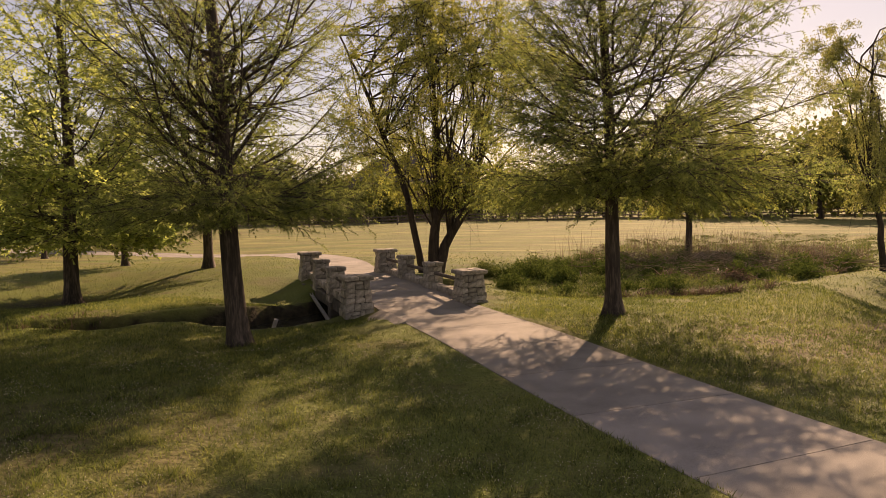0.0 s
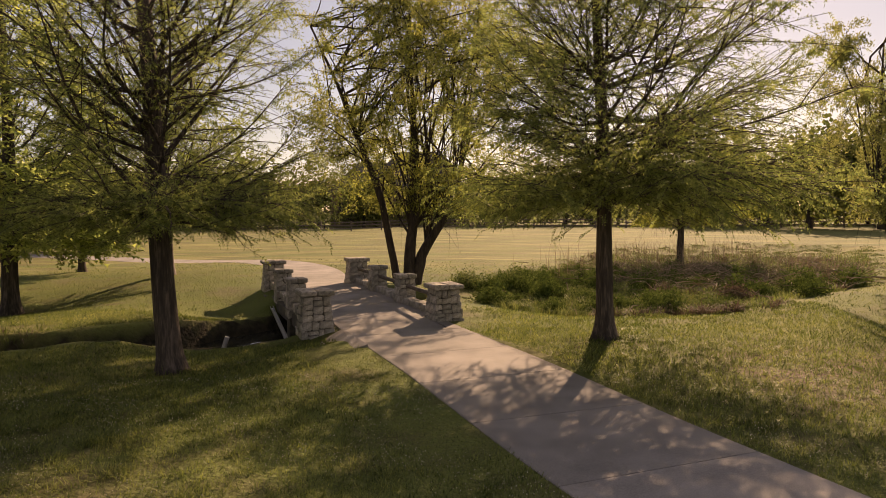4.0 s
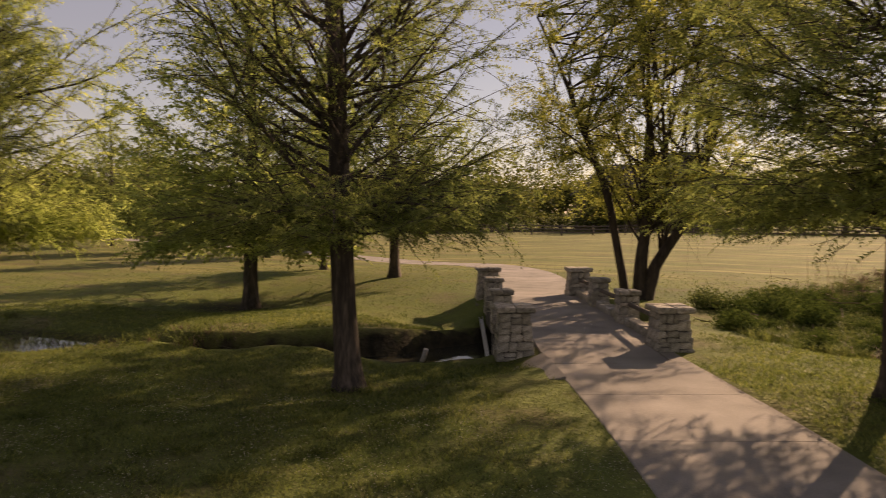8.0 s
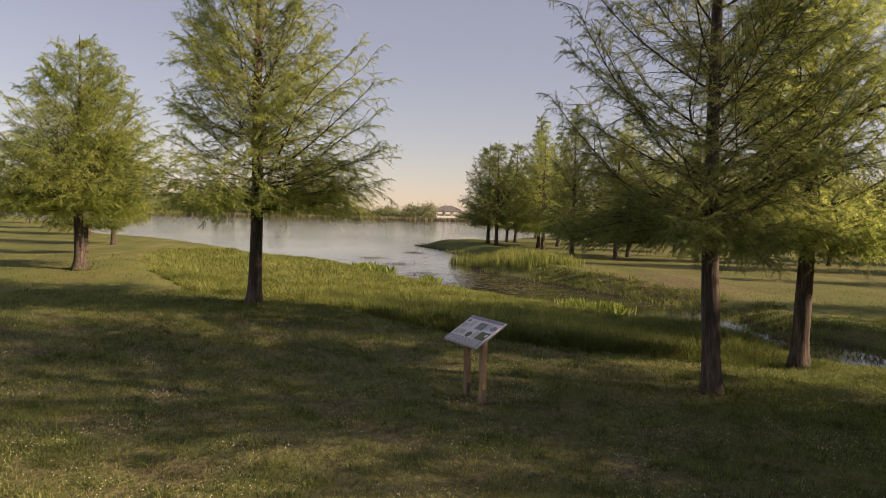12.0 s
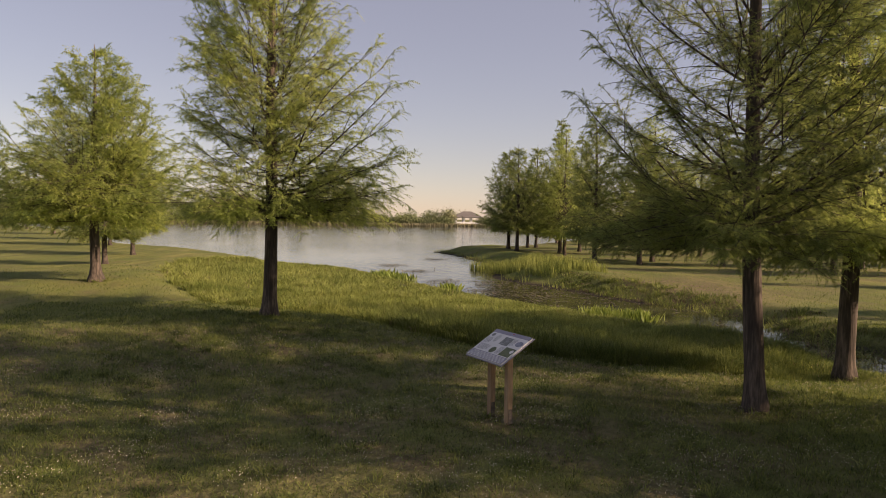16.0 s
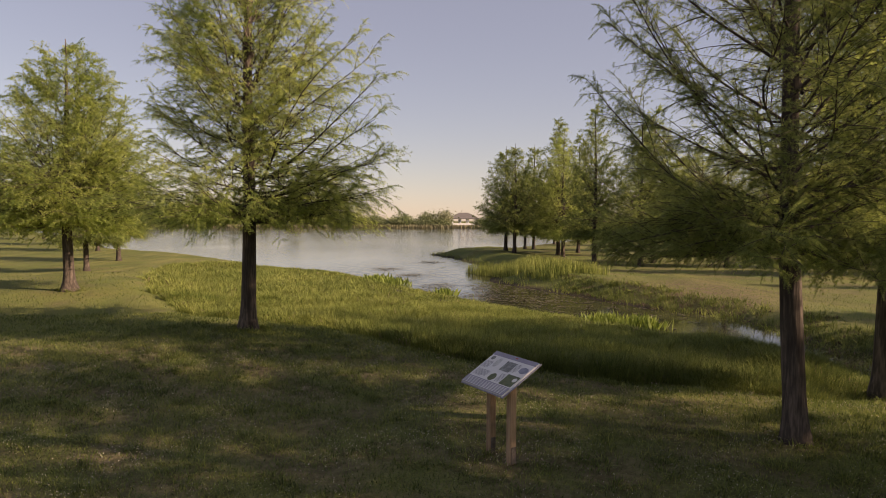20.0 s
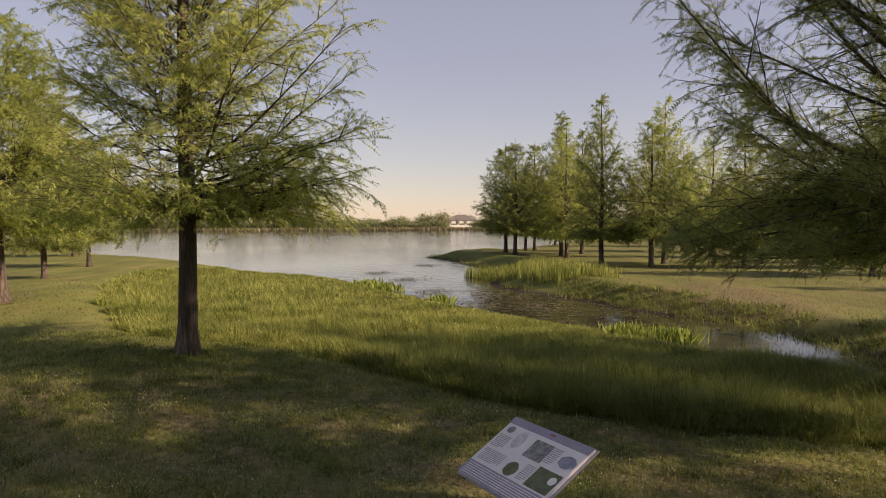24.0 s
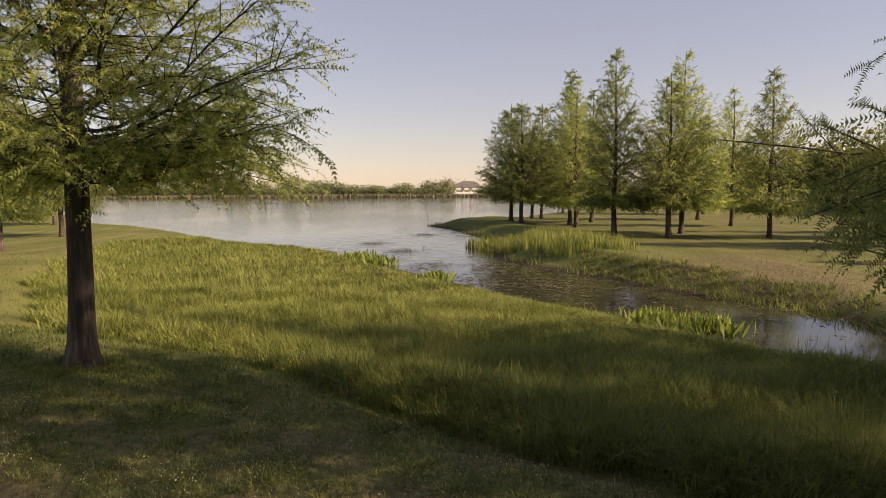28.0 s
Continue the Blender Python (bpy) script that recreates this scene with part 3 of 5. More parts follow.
def cypress(profile, d, seed, label="", limbs=120, twigs=14, sprays=14, spray=0.17, leaflet=0.026, segments=4, slim=0.65, rise=(14, 55), skirt=0.22, bias=(0, 0.0), leaf=CYPRESS, bark=BARK,
            flare=0.8, stout=1.0, airy=0.0, ragged=0.16, spurs=(), split=True, lean=(0.0, 0.0), twig=1.0, brush=26):
    """A bald cypress: straight tapering trunk, limbs whose tips fill an outline of (height, radius) steps, side twigs and feathery sprays.
    rise: slope of the lowest and highest limbs; skirt: share of drooping low limbs; bias: azimuth towards which the crown leans out, and how much; spurs: limbs that stand out, as height, azimuth, reach, rise."""
    r = np.random.default_rng(seed)
    tree = tagged(new("cypress_tree"), label, "tree")
    pz, pr = np.array(profile, float).T
    H, zb, R = pz[-1], pz[0], pr.max()
    zs = np.r_[-0.15, 0.0, 0.12, 0.3, 0.55, 0.9, np.linspace(1.4, H, 12)]
    bend = lambda z: np.stack([lean[0] * z + 0.03 * np.sin(z * 0.9 + seed), lean[1] * z + 0.03 * np.cos(z * 0.8 + seed), z], -1)  # noqa: E731
    rad = 0.5 * d * np.clip(1 - zs / H, 0.03, 1) ** 0.8 * 1.1
    trunk_mesh("trunk", bend(zs), rad, bark, tree, flare, seed=seed)
    # tips spread over the outline, more where it is wide
    grid = np.linspace(zb, H - 0.1, 200)
    weight = np.cumsum(np.interp(grid, pz, pr) + 0.25)
    zt = np.interp((np.arange(limbs) + r.uniform(0, 1, limbs)) / limbs * weight[-1], weight, grid)
    az = np.arange(limbs) * 2.399 + r.uniform(-0.9, 0.9, limbs)
    s = (zt - zb) / (H - zb)
    reach = np.interp(zt, pz, pr) * r.uniform(1.06 - 2 * ragged, 1.06, limbs) * (1 + bias[1] * np.cos(az - radians(bias[0])))
    el = np.radians(rise[0] + (rise[1] - rise[0]) * smooth(s * 1.6) + r.uniform(-13, 13, limbs))
    z0 = zt - reach * np.tan(el)
    low = z0 < zb + 0.15
    z0 = np.where(low, zb + 0.15 + r.uniform(0, 0.9, limbs) * np.clip(s * 3, 0.15, 1), z0)
    hang = r.uniform(0, 1, limbs) < skirt * (s < 0.4) / max(0.05, (s < 0.4).mean())
    zt = np.where(hang, zb + r.uniform(0.0, 0.5, limbs), zt)
    z0 = np.where(hang, zb + r.uniform(0.1, 0.5, limbs), z0)
    reach = np.where(hang, np.interp(zb + 0.2, pz, pr) * r.uniform(0.72, 1.05, limbs) * (1 + bias[1] * np.cos(az - radians(bias[0]))), reach)
    for k, (sz, sa, sl, se) in enumerate(spurs):
        z0[k], az[k], reach[k], zt[k], hang[k] = sz, radians(sa), sl, sz + sl * math.tan(radians(se)), se < 0
    m = 10
    t = np.linspace(0, 1, m)
    out = np.stack([np.cos(az), np.sin(az), 0 * az], 1)
    side = np.stack([-np.sin(az), np.cos(az), 0 * az], 1)
    L = np.hypot(reach, zt - z0)
    wav = r.normal(0, 0.075, (limbs, 2))
    P = bend(z0)[:, None] + out[:, None] * (reach[:, None] * t)[..., None]
    curve = np.where(hang[:, None], t + 0.9 * (t - t ** 2), t ** r.uniform(0.75, 1.5, (limbs, 1)))
    P[..., 2] += (zt - z0)[:, None] * curve + np.where(hang, 0.10, -0.05)[:, None] * reach[:, None] * np.sin(t * np.pi)
    P += side[:, None] * (wav[:, :1, None] * L[:, None, None] * np.sin(t * 3.5 + wav[:, 1:] * 30)[..., None])
    P[..., 2] += (r.normal(0, 0.02, (limbs, 1)) * L[:, None]) * np.sin(t * 7)
    thick = stout * 0.5 * d * np.clip(0.03 + 0.11 * L / R, 0.045, 0.16) * r.uniform(0.75, 1.3, limbs)
    VB, FB = tubes(P, thick[:, None] * (1 - 0.88 * t) + 0.002, 5)
    # side twigs
    li = np.repeat(np.arange(limbs), twigs)
    tt = np.clip(np.tile(np.linspace(0.12, 1.0, twigs), limbs) + r.uniform(-0.04, 0.04, limbs * twigs), 0.08, 1)
    fi = np.clip(tt * (m - 1), 0, m - 1.001)
    i0 = fi.astype(int)
    A = P[li, i0] + (P[li, i0 + 1] - P[li, i0]) * (fi - i0)[:, None]
    T = unit(P[li, i0 + 1] - P[li, i0])
    sgn = np.tile(np.where(np.arange(twigs) % 2, 1.0, -1.0), limbs)
    flat = unit(np.cross(T, [0, 0, 1.0]) + 1e-6)
    ln = twig * (0.42 * np.minimum(L[li], 1.1 * R) * (1.12 - tt) ** 0.55 + 0.12 + 0.08 * R * np.clip(L[li] / (0.6 * R), 0.3, 1)) * r.uniform(0.4, 1.45, len(li)) * np.where(A[:, 2] < zb + 0.4, 0.62, 1.0)
    T[:, 2] = np.maximum(T[:, 2], -0.2)
    D = unit(T * r.uniform(0.35, 1.0, (len(li), 1)) + flat * sgn[:, None] * r.uniform(0.25, 1.0, (len(li), 1)) + np.array([0, 0, 1.0]) * (r.uniform(-0.45, 0.6, len(li)) + 0.2 * (A[:, 2] < zb + 0.35))[:, None])
    mt = 5
    q = np.linspace(0, 1, mt)
    Q = A[:, None] + D[:, None] * (ln[:, None] * q)[..., None]
    Q[..., 2] -= (r.uniform(0.0, 0.38, len(li)) * ln * np.where(A[:, 2] < zb + 0.5, 0.4, 1.0))[:, None] * q ** 2
    Q[..., 2] = np.where(Q[..., 2] < zb - 0.1, zb - 0.1 + 0.35 * (Q[..., 2] - zb + 0.1), Q[..., 2])
    VT, FT = tubes(Q, (0.0022 + 0.005 * ln[:, None] * (1 - q)), 3)
    if split:
        nb, nt, fb, ft = 5 * m, 3 * mt * twigs, 5 * (m - 1), 3 * (mt - 1) * twigs
        for k in range(limbs):
            F = (FB[k * fb:(k + 1) * fb] - k * nb).tolist() + (FT[k * ft:(k + 1) * ft] - k * nt + nb).tolist()
            link("limb", np.concatenate([VB[k * nb:(k + 1) * nb], VT[k * nt:(k + 1) * nt]]), F, bark, tree, smooth=True)
    else:
        link("branchwork", np.concatenate([VB, VT]), FB.tolist() + (FT + len(VB)).tolist(), bark, tree, smooth=True)
    # sprays along the twigs, thin near the trunk
    ti = np.repeat(np.arange(len(li)), sprays)
    tq = np.clip(np.tile(np.linspace(0.05, 1.0, sprays), len(li)) + r.uniform(-0.06, 0.06, len(ti)), 0.02, 1)
    tuft = r.uniform(0.5, 1.05, len(li))[ti]                          # some twigs are fuller than others
    keep = r.uniform(0, 1, len(ti)) < tuft * np.clip(0.5 + 0.9 * tt[ti], 0, 1) * np.clip(1 - airy * np.where(hang, 0, np.clip(s * 3, 0, 1))[li[ti]], 0.1, 1) * np.clip(0.45 + ln[ti], 0.5, 1.0)
    ti, tq = ti[keep], tq[keep]
    fq = np.clip(tq * (mt - 1), 0, mt - 1.001)
    j0 = fq.astype(int)
    O = Q[ti, j0] + (Q[ti, j0 + 1] - Q[ti, j0]) * (fq - j0)[:, None]
    Tq = unit(Q[ti, j0 + 1] - Q[ti, j0])
    fl = unit(np.cross(Tq, [0, 0, 1.0]) + r.normal(0, 0.35, (len(ti), 3)))
    sg = np.where(r.uniform(0, 1, len(ti)) < 0.5, 1.0, -1.0)[:, None]
    FD = unit(Tq * r.uniform(0.4, 1.0, (len(ti), 1)) + fl * sg * r.uniform(0.15, 0.9, (len(ti), 1)) + np.array([0, 0, 1.0]) * r.normal(-0.05, 0.3, (len(ti), 1)))
    FS = unit(np.cross(FD, np.array([0, 0, 1.0]) + r.normal(0, 0.9, (len(ti), 3))))
    # and along the outer part of each limb itself
    bi = np.repeat(np.arange(limbs), brush)
    bt = r.uniform(0.3, 1.0, len(bi)) * (m - 1.001)
    b0 = bt.astype(int)
    OB = P[bi, b0] + (P[bi, b0 + 1] - P[bi, b0]) * (bt - b0)[:, None]
    DB = unit(unit(P[bi, b0 + 1] - P[bi, b0]) * r.uniform(0.2, 1.0, (len(bi), 1)) + unit(r.normal(0, 1, (len(bi), 3))) * r.uniform(0.5, 1.0, (len(bi), 1)))
    SB = unit(np.cross(DB, r.normal(0, 1, (len(bi), 3))))
    O, FD, FS = np.concatenate([O, OB]), np.concatenate([FD, DB]), np.concatenate([FS, SB])
    VL, FL = fronds(O, FD, FS, spray * r.uniform(0.5, 1.35, len(O)), leaflet, segments=segments, slim=slim)
    link("crown", VL, FL, leaf, tree)
    return tree


def branching(name, stems, crown, seed, leaf, count, size, label, bark=BARK_DARK, limbs=10, hang=0.0, width=0.5, twig=True):
    """A broad-leaved tree: stems given as lines with radii, limbs off their upper parts, leaves in clumps round the ends. crown: middle and half axes."""
    r = np.random.default_rng(seed)
    tree = tagged(new(name), label, "tree")
    ends = []
    for line, radii in stems:
        line = np.array(line, float)
        t = np.linspace(0, 1, 14)
        u = np.linspace(0, 1, len(line))
        pts = np.stack([np.interp(t, u, line[:, k]) for k in range(3)], 1)
        pts[1:-1] += r.normal(0, 0.01, (12, 3))
        trunk_mesh("trunk", pts, np.interp(t, np.linspace(0, 1, len(radii)), radii), bark, tree, 0.25, 10, seed)
        for k in range(limbs):
            a = pts[int(r.integers(5, 14))]
            ends.append((a, radii[-1]))
    c, ax = np.array(crown[0], float), np.array(crown[1], float)
    n = len(ends)
    tip = r.normal(0, 1, (n, 3))
    tip = c + unit(tip) * ax * (r.uniform(0.3, 1.0, (n, 1)) ** 0.5)
    tip[:, 2] = np.maximum(tip[:, 2], 0.45 * c[2])
    a = np.array([e[0] for e in ends])
    t = np.linspace(0, 1, 7)
    P = a[:, None] + (tip - a)[:, None] * t[:, None]
    P[..., 2] += (0.12 * np.linalg.norm(tip - a, axis=1))[:, None] * np.sin(t * 3.14)
    P[:, 1:-1] += r.normal(0, 0.07, (n, 5, 3))
    VB, FB = tubes(P, 0.032 * (1 - 0.9 * t)[None] * r.uniform(0.6, 1.3, (n, 1)), 4)
    k = 9
    li = np.repeat(np.arange(n), k)
    f = r.uniform(0.42, 1, n * k) * 5.99
    i0 = f.astype(int)
    A = P[li, i0] + (P[li, i0 + 1] - P[li, i0]) * (f - i0)[:, None]
    D = unit(r.normal(0, 1, (n * k, 3)) + unit(A - c) * 0.8 + np.array([0, 0, -hang]))
    ln = r.uniform(0.4, 1.2, n * k) * ax.mean() * 0.34
    q = np.linspace(0, 1, 5)
    Q = A[:, None] + D[:, None] * (ln[:, None] * q)[..., None]
    Q[..., 2] -= (hang * ln)[:, None] * q ** 2
    VT, FT = tubes(Q, 0.009 * (1.1 - q)[None] * np.ones((n * k, 1)), 3)
    link("branchwork", np.concatenate([VB, VT]), FB.tolist() + (FT + len(VB)).tolist(), bark, tree, smooth=True)
    if count:
        ti = r.integers(0, n * k, count)
        fq = r.uniform(0.15, 1, count) * 3.99
        j0 = fq.astype(int)
        O = Q[ti, j0] + (Q[ti, j0 + 1] - Q[ti, j0]) * (fq - j0)[:, None] + r.normal(0, 0.07, (count, 3))
        O = O[O[:, 2] > 0.37 * c[2]]                                # the lower stems stand clear of leaves
        count = len(O)
        LD = unit(r.normal(0, 1, (count, 3)) + np.array([0, 0, -0.4 - hang]))
        LS = unit(np.cross(LD, r.normal(0, 1, (count, 3))))
        VL, FL = leaves(O, LD, LS, size * r.uniform(0.6, 1.4, count), width)
        link("crown", VL, FL, leaf, tree)
    return tree


def far_tree(name, H, R, seed, leaf, label, count=1500, size=0.45):
    """A broad-leaved tree far off: trunk, limbs and a crown of leaf clumps."""
    r = np.random.default_rng(seed)
    tree = tagged(new(name), label, "tree")
    z = np.linspace(-0.2, H * 0.6, 6)
    trunk_mesh("trunk", np.stack([0 * z, 0 * z, z], 1), np.linspace(0.028 * H, 0.010 * H, 6), BARK_DARK, tree, 0.4, 7, seed)
    n = 34
    c = unit(r.normal(0, 1, (n, 3))) * np.array([R, R, H * 0.42]) * r.uniform(0.35, 0.95, (n, 1)) + np.array([0, 0, H * 0.50])
    a = np.stack([0 * c[:, 0], 0 * c[:, 0], r.uniform(0.25, 0.6, n) * H], 1)
    t = np.linspace(0, 1, 4)
    VB, FB = tubes(a[:, None] + (c - a)[:, None] * t[:, None], 0.007 * H * (1 - 0.8 * t)[None] * np.ones((n, 1)), 3)
    link("branchwork", VB, FB, BARK_DARK, tree)
    k = r.integers(0, n, count)
    O = c[k] + r.normal(0, 1, (count, 3)) * np.array([0.3, 0.3, 0.26]) * R * r.uniform(0.5, 1, (count, 1))
    O[:, 2] = np.maximum(O[:, 2], 0.14 * H * r.uniform(0.1, 1, count))
    D = unit(r.normal(0, 1, (count, 3)))
    VL, FL = leaves(O, D, unit(np.cross(D, r.normal(0, 1, (count, 3)))), size * r.uniform(0.6, 1.5, count), 0.8)
    link("crown", VL, FL, leaf, tree)
    return tree


def plant(tree, x, y, turn=0.0, grow=1.0):
    tree.matrix_world = pose(x, y, level(x, y) - 0.02, 0, 0, turn) @ Matrix.Diagonal((grow, grow, grow, 1))
    return tree


def plant_copy(tree, x, y, turn, grow, label="", wide=1.0, group=""):
    c = copy_thing(tree, Matrix())
    c.matrix_basis = pose(x, y, level(x, y) - 0.02, 0, 0, turn) @ Matrix.Diagonal((grow * wide, grow * wide, grow, 1))
    if label or group:
        tagged(c, label or tree["label"], tree["category"], group)
    return c


plant(cypress(((2.2, 2.3), (2.8, 2.5), (3.5, 2.45), (4.5, 2.75), (6.2, 2.8), (8.2, 2.0), (10.9, 0.1)), 0.36, 3, "large bald cypress with stout upswept limbs beside the stone bridge", limbs=90, twigs=21, sprays=22, spray=0.18, leaflet=0.026, brush=44,
              segments=5, slim=0.55, rise=(12, 48), skirt=0.24, stout=1.2, airy=0.26, lean=(-0.055, -0.01)), -4.6, 11.97)
plant(cypress(((2.08, 2.9), (2.6, 3.3), (3.6, 3.25), (4.8, 3.0), (6.0, 2.3), (7.6, 1.5), (9.4, 0.1)), 0.27, 5, "dense bald cypress with a wide low skirt beside the concrete path", limbs=130, twigs=22, sprays=20, spray=0.20, leaflet=0.029,
              segments=5, slim=0.6, rise=(6, 40), skirt=0.2, bias=(30, 0.30), flare=1.15, stout=1.5, airy=0.25, lean=(-0.04, 0.0),
              spurs=((2.6, 20, 4.5, 2), (2.8, 42, 4.7, 4), (3.0, 28, 4.5, 6), (2.7, 58, 4.4, 3), (3.2, 34, 4.7, 7), (3.4, 50, 4.5, 9), (2.9, 22, 4.4, 4), (3.6, 45, 4.4, 9), (3.1, 68, 4.2, 5), (3.8, 30, 4.2, 12))), 2.4, 13.05)
plant(cypress(((2.0, 1.95), (2.45, 2.1), (2.85, 1.6), (3.3, 2.0), (4.4, 2.2), (5.6, 1.75), (7.2, 1.0), (9.4, 0.1)), 0.24, 8, "slender bald cypress with long upswept limbs near the wooden sign", limbs=96, twigs=30, sprays=18, spray=0.16, leaflet=0.020, twig=0.70, brush=60,
              segments=12, slim=0.6, rise=(18, 50), skirt=0.17, bias=(200, 0.08), stout=0.9, lean=(0.0, -0.035)), -8.57, 7.8)
plant(cypress(((2.0, 2.3), (2.7, 2.45), (3.6, 1.85), (5.4, 1.6), (7.2, 1.15), (9.0, 0.7), (11.0, 0.1)), 0.28, 11, "tall bald cypress in fresh yellow-green leaf at the marsh edge", limbs=130, twigs=20, sprays=23, spray=0.18, leaflet=0.027,
              segments=5, slim=0.6, rise=(4, 58), skirt=0.16, leaf=CYPRESS_GOLD, ragged=0.11, lean=(0.0, 0.012), spurs=((2.9, 62, 2.9, 34), (2.6, 70, 2.9, 18), (3.1, 58, 2.7, 42), (2.5, 75, 2.8, 6), (2.8, 66, 2.8, 26), (2.7, 60, 2.9, 12), (3.4, 66, 2.5, 38), (2.6, 64, 2.7, 2))), -15.27, 0.26)
plant(cypress(((1.85, 2.2), (2.4, 2.95), (3.4, 2.9), (4.6, 2.2), (5.8, 1.5), (6.8, 0.8), (7.5, 0.1)), 0.30, 14, "rounded bald cypress with a flared trunk on the lake lawn", limbs=120, twigs=18, sprays=20, spray=0.23, leaflet=0.036,
              segments=4, rise=(4, 50), skirt=0.16, leaf=CYPRESS_GOLD, flare=1.5), -22.6, -6.6, 40)
plant(cypress(((2.1, 2.1), (2.8, 2.25), (4.2, 2.1), (5.6, 1.7), (7.4, 1.0), (9.2, 0.1)), 0.29, 17, "leafy bald cypress standing at the muddy creek bank", limbs=105, twigs=19, sprays=24, spray=0.20, leaflet=0.030, segments=5, slim=0.6,
              rise=(8, 50), leaf=CYPRESS_GOLD, spurs=((4.0, 40, 2.9, 30), (4.4, 50, 2.7, 36))), -11.3, 10.82)
MID = []
for outline, seed_, leaf_, label_, fine_ in (
        (((1.5, 1.9), (2.6, 2.3), (4.8, 2.0), (7.4, 1.1), (10.2, 0.1)), 21, CYPRESS, "tall pointed bald cypress on the mown peninsula", True),
        (((1.6, 2.0), (2.8, 2.6), (4.6, 2.3), (6.6, 1.3), (8.7, 0.1)), 23, CYPRESS, "spreading bald cypress on the mown peninsula", True),
        (((1.5, 2.1), (2.8, 2.6), (5.0, 2.4), (7.6, 1.3), (10.4, 0.1)), 29, CYPRESS_GOLD, "tall bald cypress in yellow-green leaf on the peninsula", True),
        (((1.6, 2.1), (2.6, 2.5), (4.8, 2.2), (7.4, 1.2), (10.2, 0.1)), 71, CYPRESS, "distant bald cypress of the park grove", False),
        (((1.6, 2.3), (2.8, 2.8), (4.6, 2.5), (6.6, 1.4), (8.7, 0.1)), 73, CYPRESS, "distant bald cypress of the park grove", False),
        (((1.5, 2.3), (2.8, 2.7), (5.0, 2.4), (7.6, 1.3), (10.4, 0.1)), 79, CYPRESS_GOLD, "distant bald cypress of the park grove", False)):
    MID.append(cypress(outline, 0.28, seed_, label_, limbs=96 if fine_ else 72, twigs=12 if fine_ else 9, sprays=11 if fine_ else 8, spray=0.30 if fine_ else 0.42, leaflet=0.046 if fine_ else 0.08,
                       segments=3, slim=0.8, rise=(6, 56), leaf=leaf_, split=False, brush=12))
plant(MID[3], -99.9, 28.6), plant(MID[4], -94.2, 29.7), plant(MID[5], -71.3, -29.1)
plant(MID[0], -45.0, 15.8), plant(MID[1], -58.9, 12.2), plant(MID[2], -46.4, 20.2)
STAND = ((1, -54.9, 12.3, 70, 0.98), (1, -68.6, 15.6, 20, 0.95), (0, -68.5, 16.4, 200, 1.0), (0, -56.7, 16.1, 120, 1.08), (2, -53.7, 15.8, 300, 0.95), (0, -60.6, 18.8, 240, 1.0), (1, -82.8, 21.7, 10, 1.0),
         (1, -43.3, 18.2, 160, 1.0), (1, -63.2, 28.4, 330, 1.0), (2, -53.6, 26.6, 250, 0.9), (0, -75.2, 34.1, 40, 1.0),
         (1, -40.3, 30.9, 15, 0.9), (0, -41.9, 23.0, 77, 0.85), (1, -35.5, 26.0, 140, 0.85),
         (2, -13.1, 20.4, 30, 1.15), (0, -16.1, 28.9, 80, 0.92), (1, -10.9, 25.5, 210, 1.2), (0, -24.7, 36.2, 150, 0.9), (1, -33.7, 36.2, 260, 0.95), (0, -41.8, 40.5, 12, 1.0), (1, -25.6, 45.6, 99, 0.95),
         (0, -33.9, -11.0, 45, 0.8), (1, -43.9, -13.5, 190, 0.85), (1, -57.4, -20.4, 310, 0.9), (1, -88.9, -40.0, 70, 0.95), (0, -60, -31, 120, 0.95), (1, -75, -44, 220, 1.0),
         (1, -122, -60.6, 10, 1.1), (1, -150, -78.8, 60, 1.2), (0, -46, -27, 300, 0.95), (1, -36, -22, 80, 1.0))
for kind, x, y, turn, grow in STAND:
    plant_copy(MID[kind + 3 * (math.hypot(x + 7, y - 4) > 62 or y > 33 or y < -18)], x, y, turn, grow, wide=1.3 if y == 20.4 else 1.0, group="cypresses of the park grove")

elm = branching("multi_stem_tree", [([(-0.1, 0, -0.2), (0.2, 0.05, 1.0), (1.0, 0.1, 2.3), (1.7, 0.2, 4.6)], (0.21, 0.17, 0.12, 0.03)),
                                    ([(-0.2, 0, -0.2), (-0.2, 0.05, 1.2), (0.0, 0.1, 3.0), (-0.2, 0.3, 8.4)], (0.22, 0.18, 0.13, 0.02)),
                                    ([(-0.55, 0, -0.2), (-0.75, 0, 1.0), (-1.09, -0.1, 2.8), (-1.76, -0.1, 4.57), (-2.40, -0.1, 6.25), (-3.3, 0.0, 8.2)], (0.13, 0.12, 0.11, 0.09, 0.06, 0.02))],
                ((0.35, -0.2, 6.1), (5.0, 3.6, 4.9)), 31, BROADLEAF, 125000, 0.072, "multi-stemmed broadleaf tree with dark leaning trunks behind the bridge", limbs=40, hang=0.12)
plant(elm, -1.8, 23.4)
willow = branching("willow_tree", [([(0, 0, -0.2), (-0.15, 0, 1.5), (-0.45, 0.1, 3.0), (-0.4, 0.1, 6.8)], (0.10, 0.08, 0.06, 0.02))],
                   ((-0.3, 0, 5.0), (2.6, 2.6, 3.7)), 37, WILLOW, 34000, 0.085, "slender young willow with sparse pale drooping leaves", limbs=22, hang=0.7, width=0.35)
plant(willow, 11.8, 21.4)
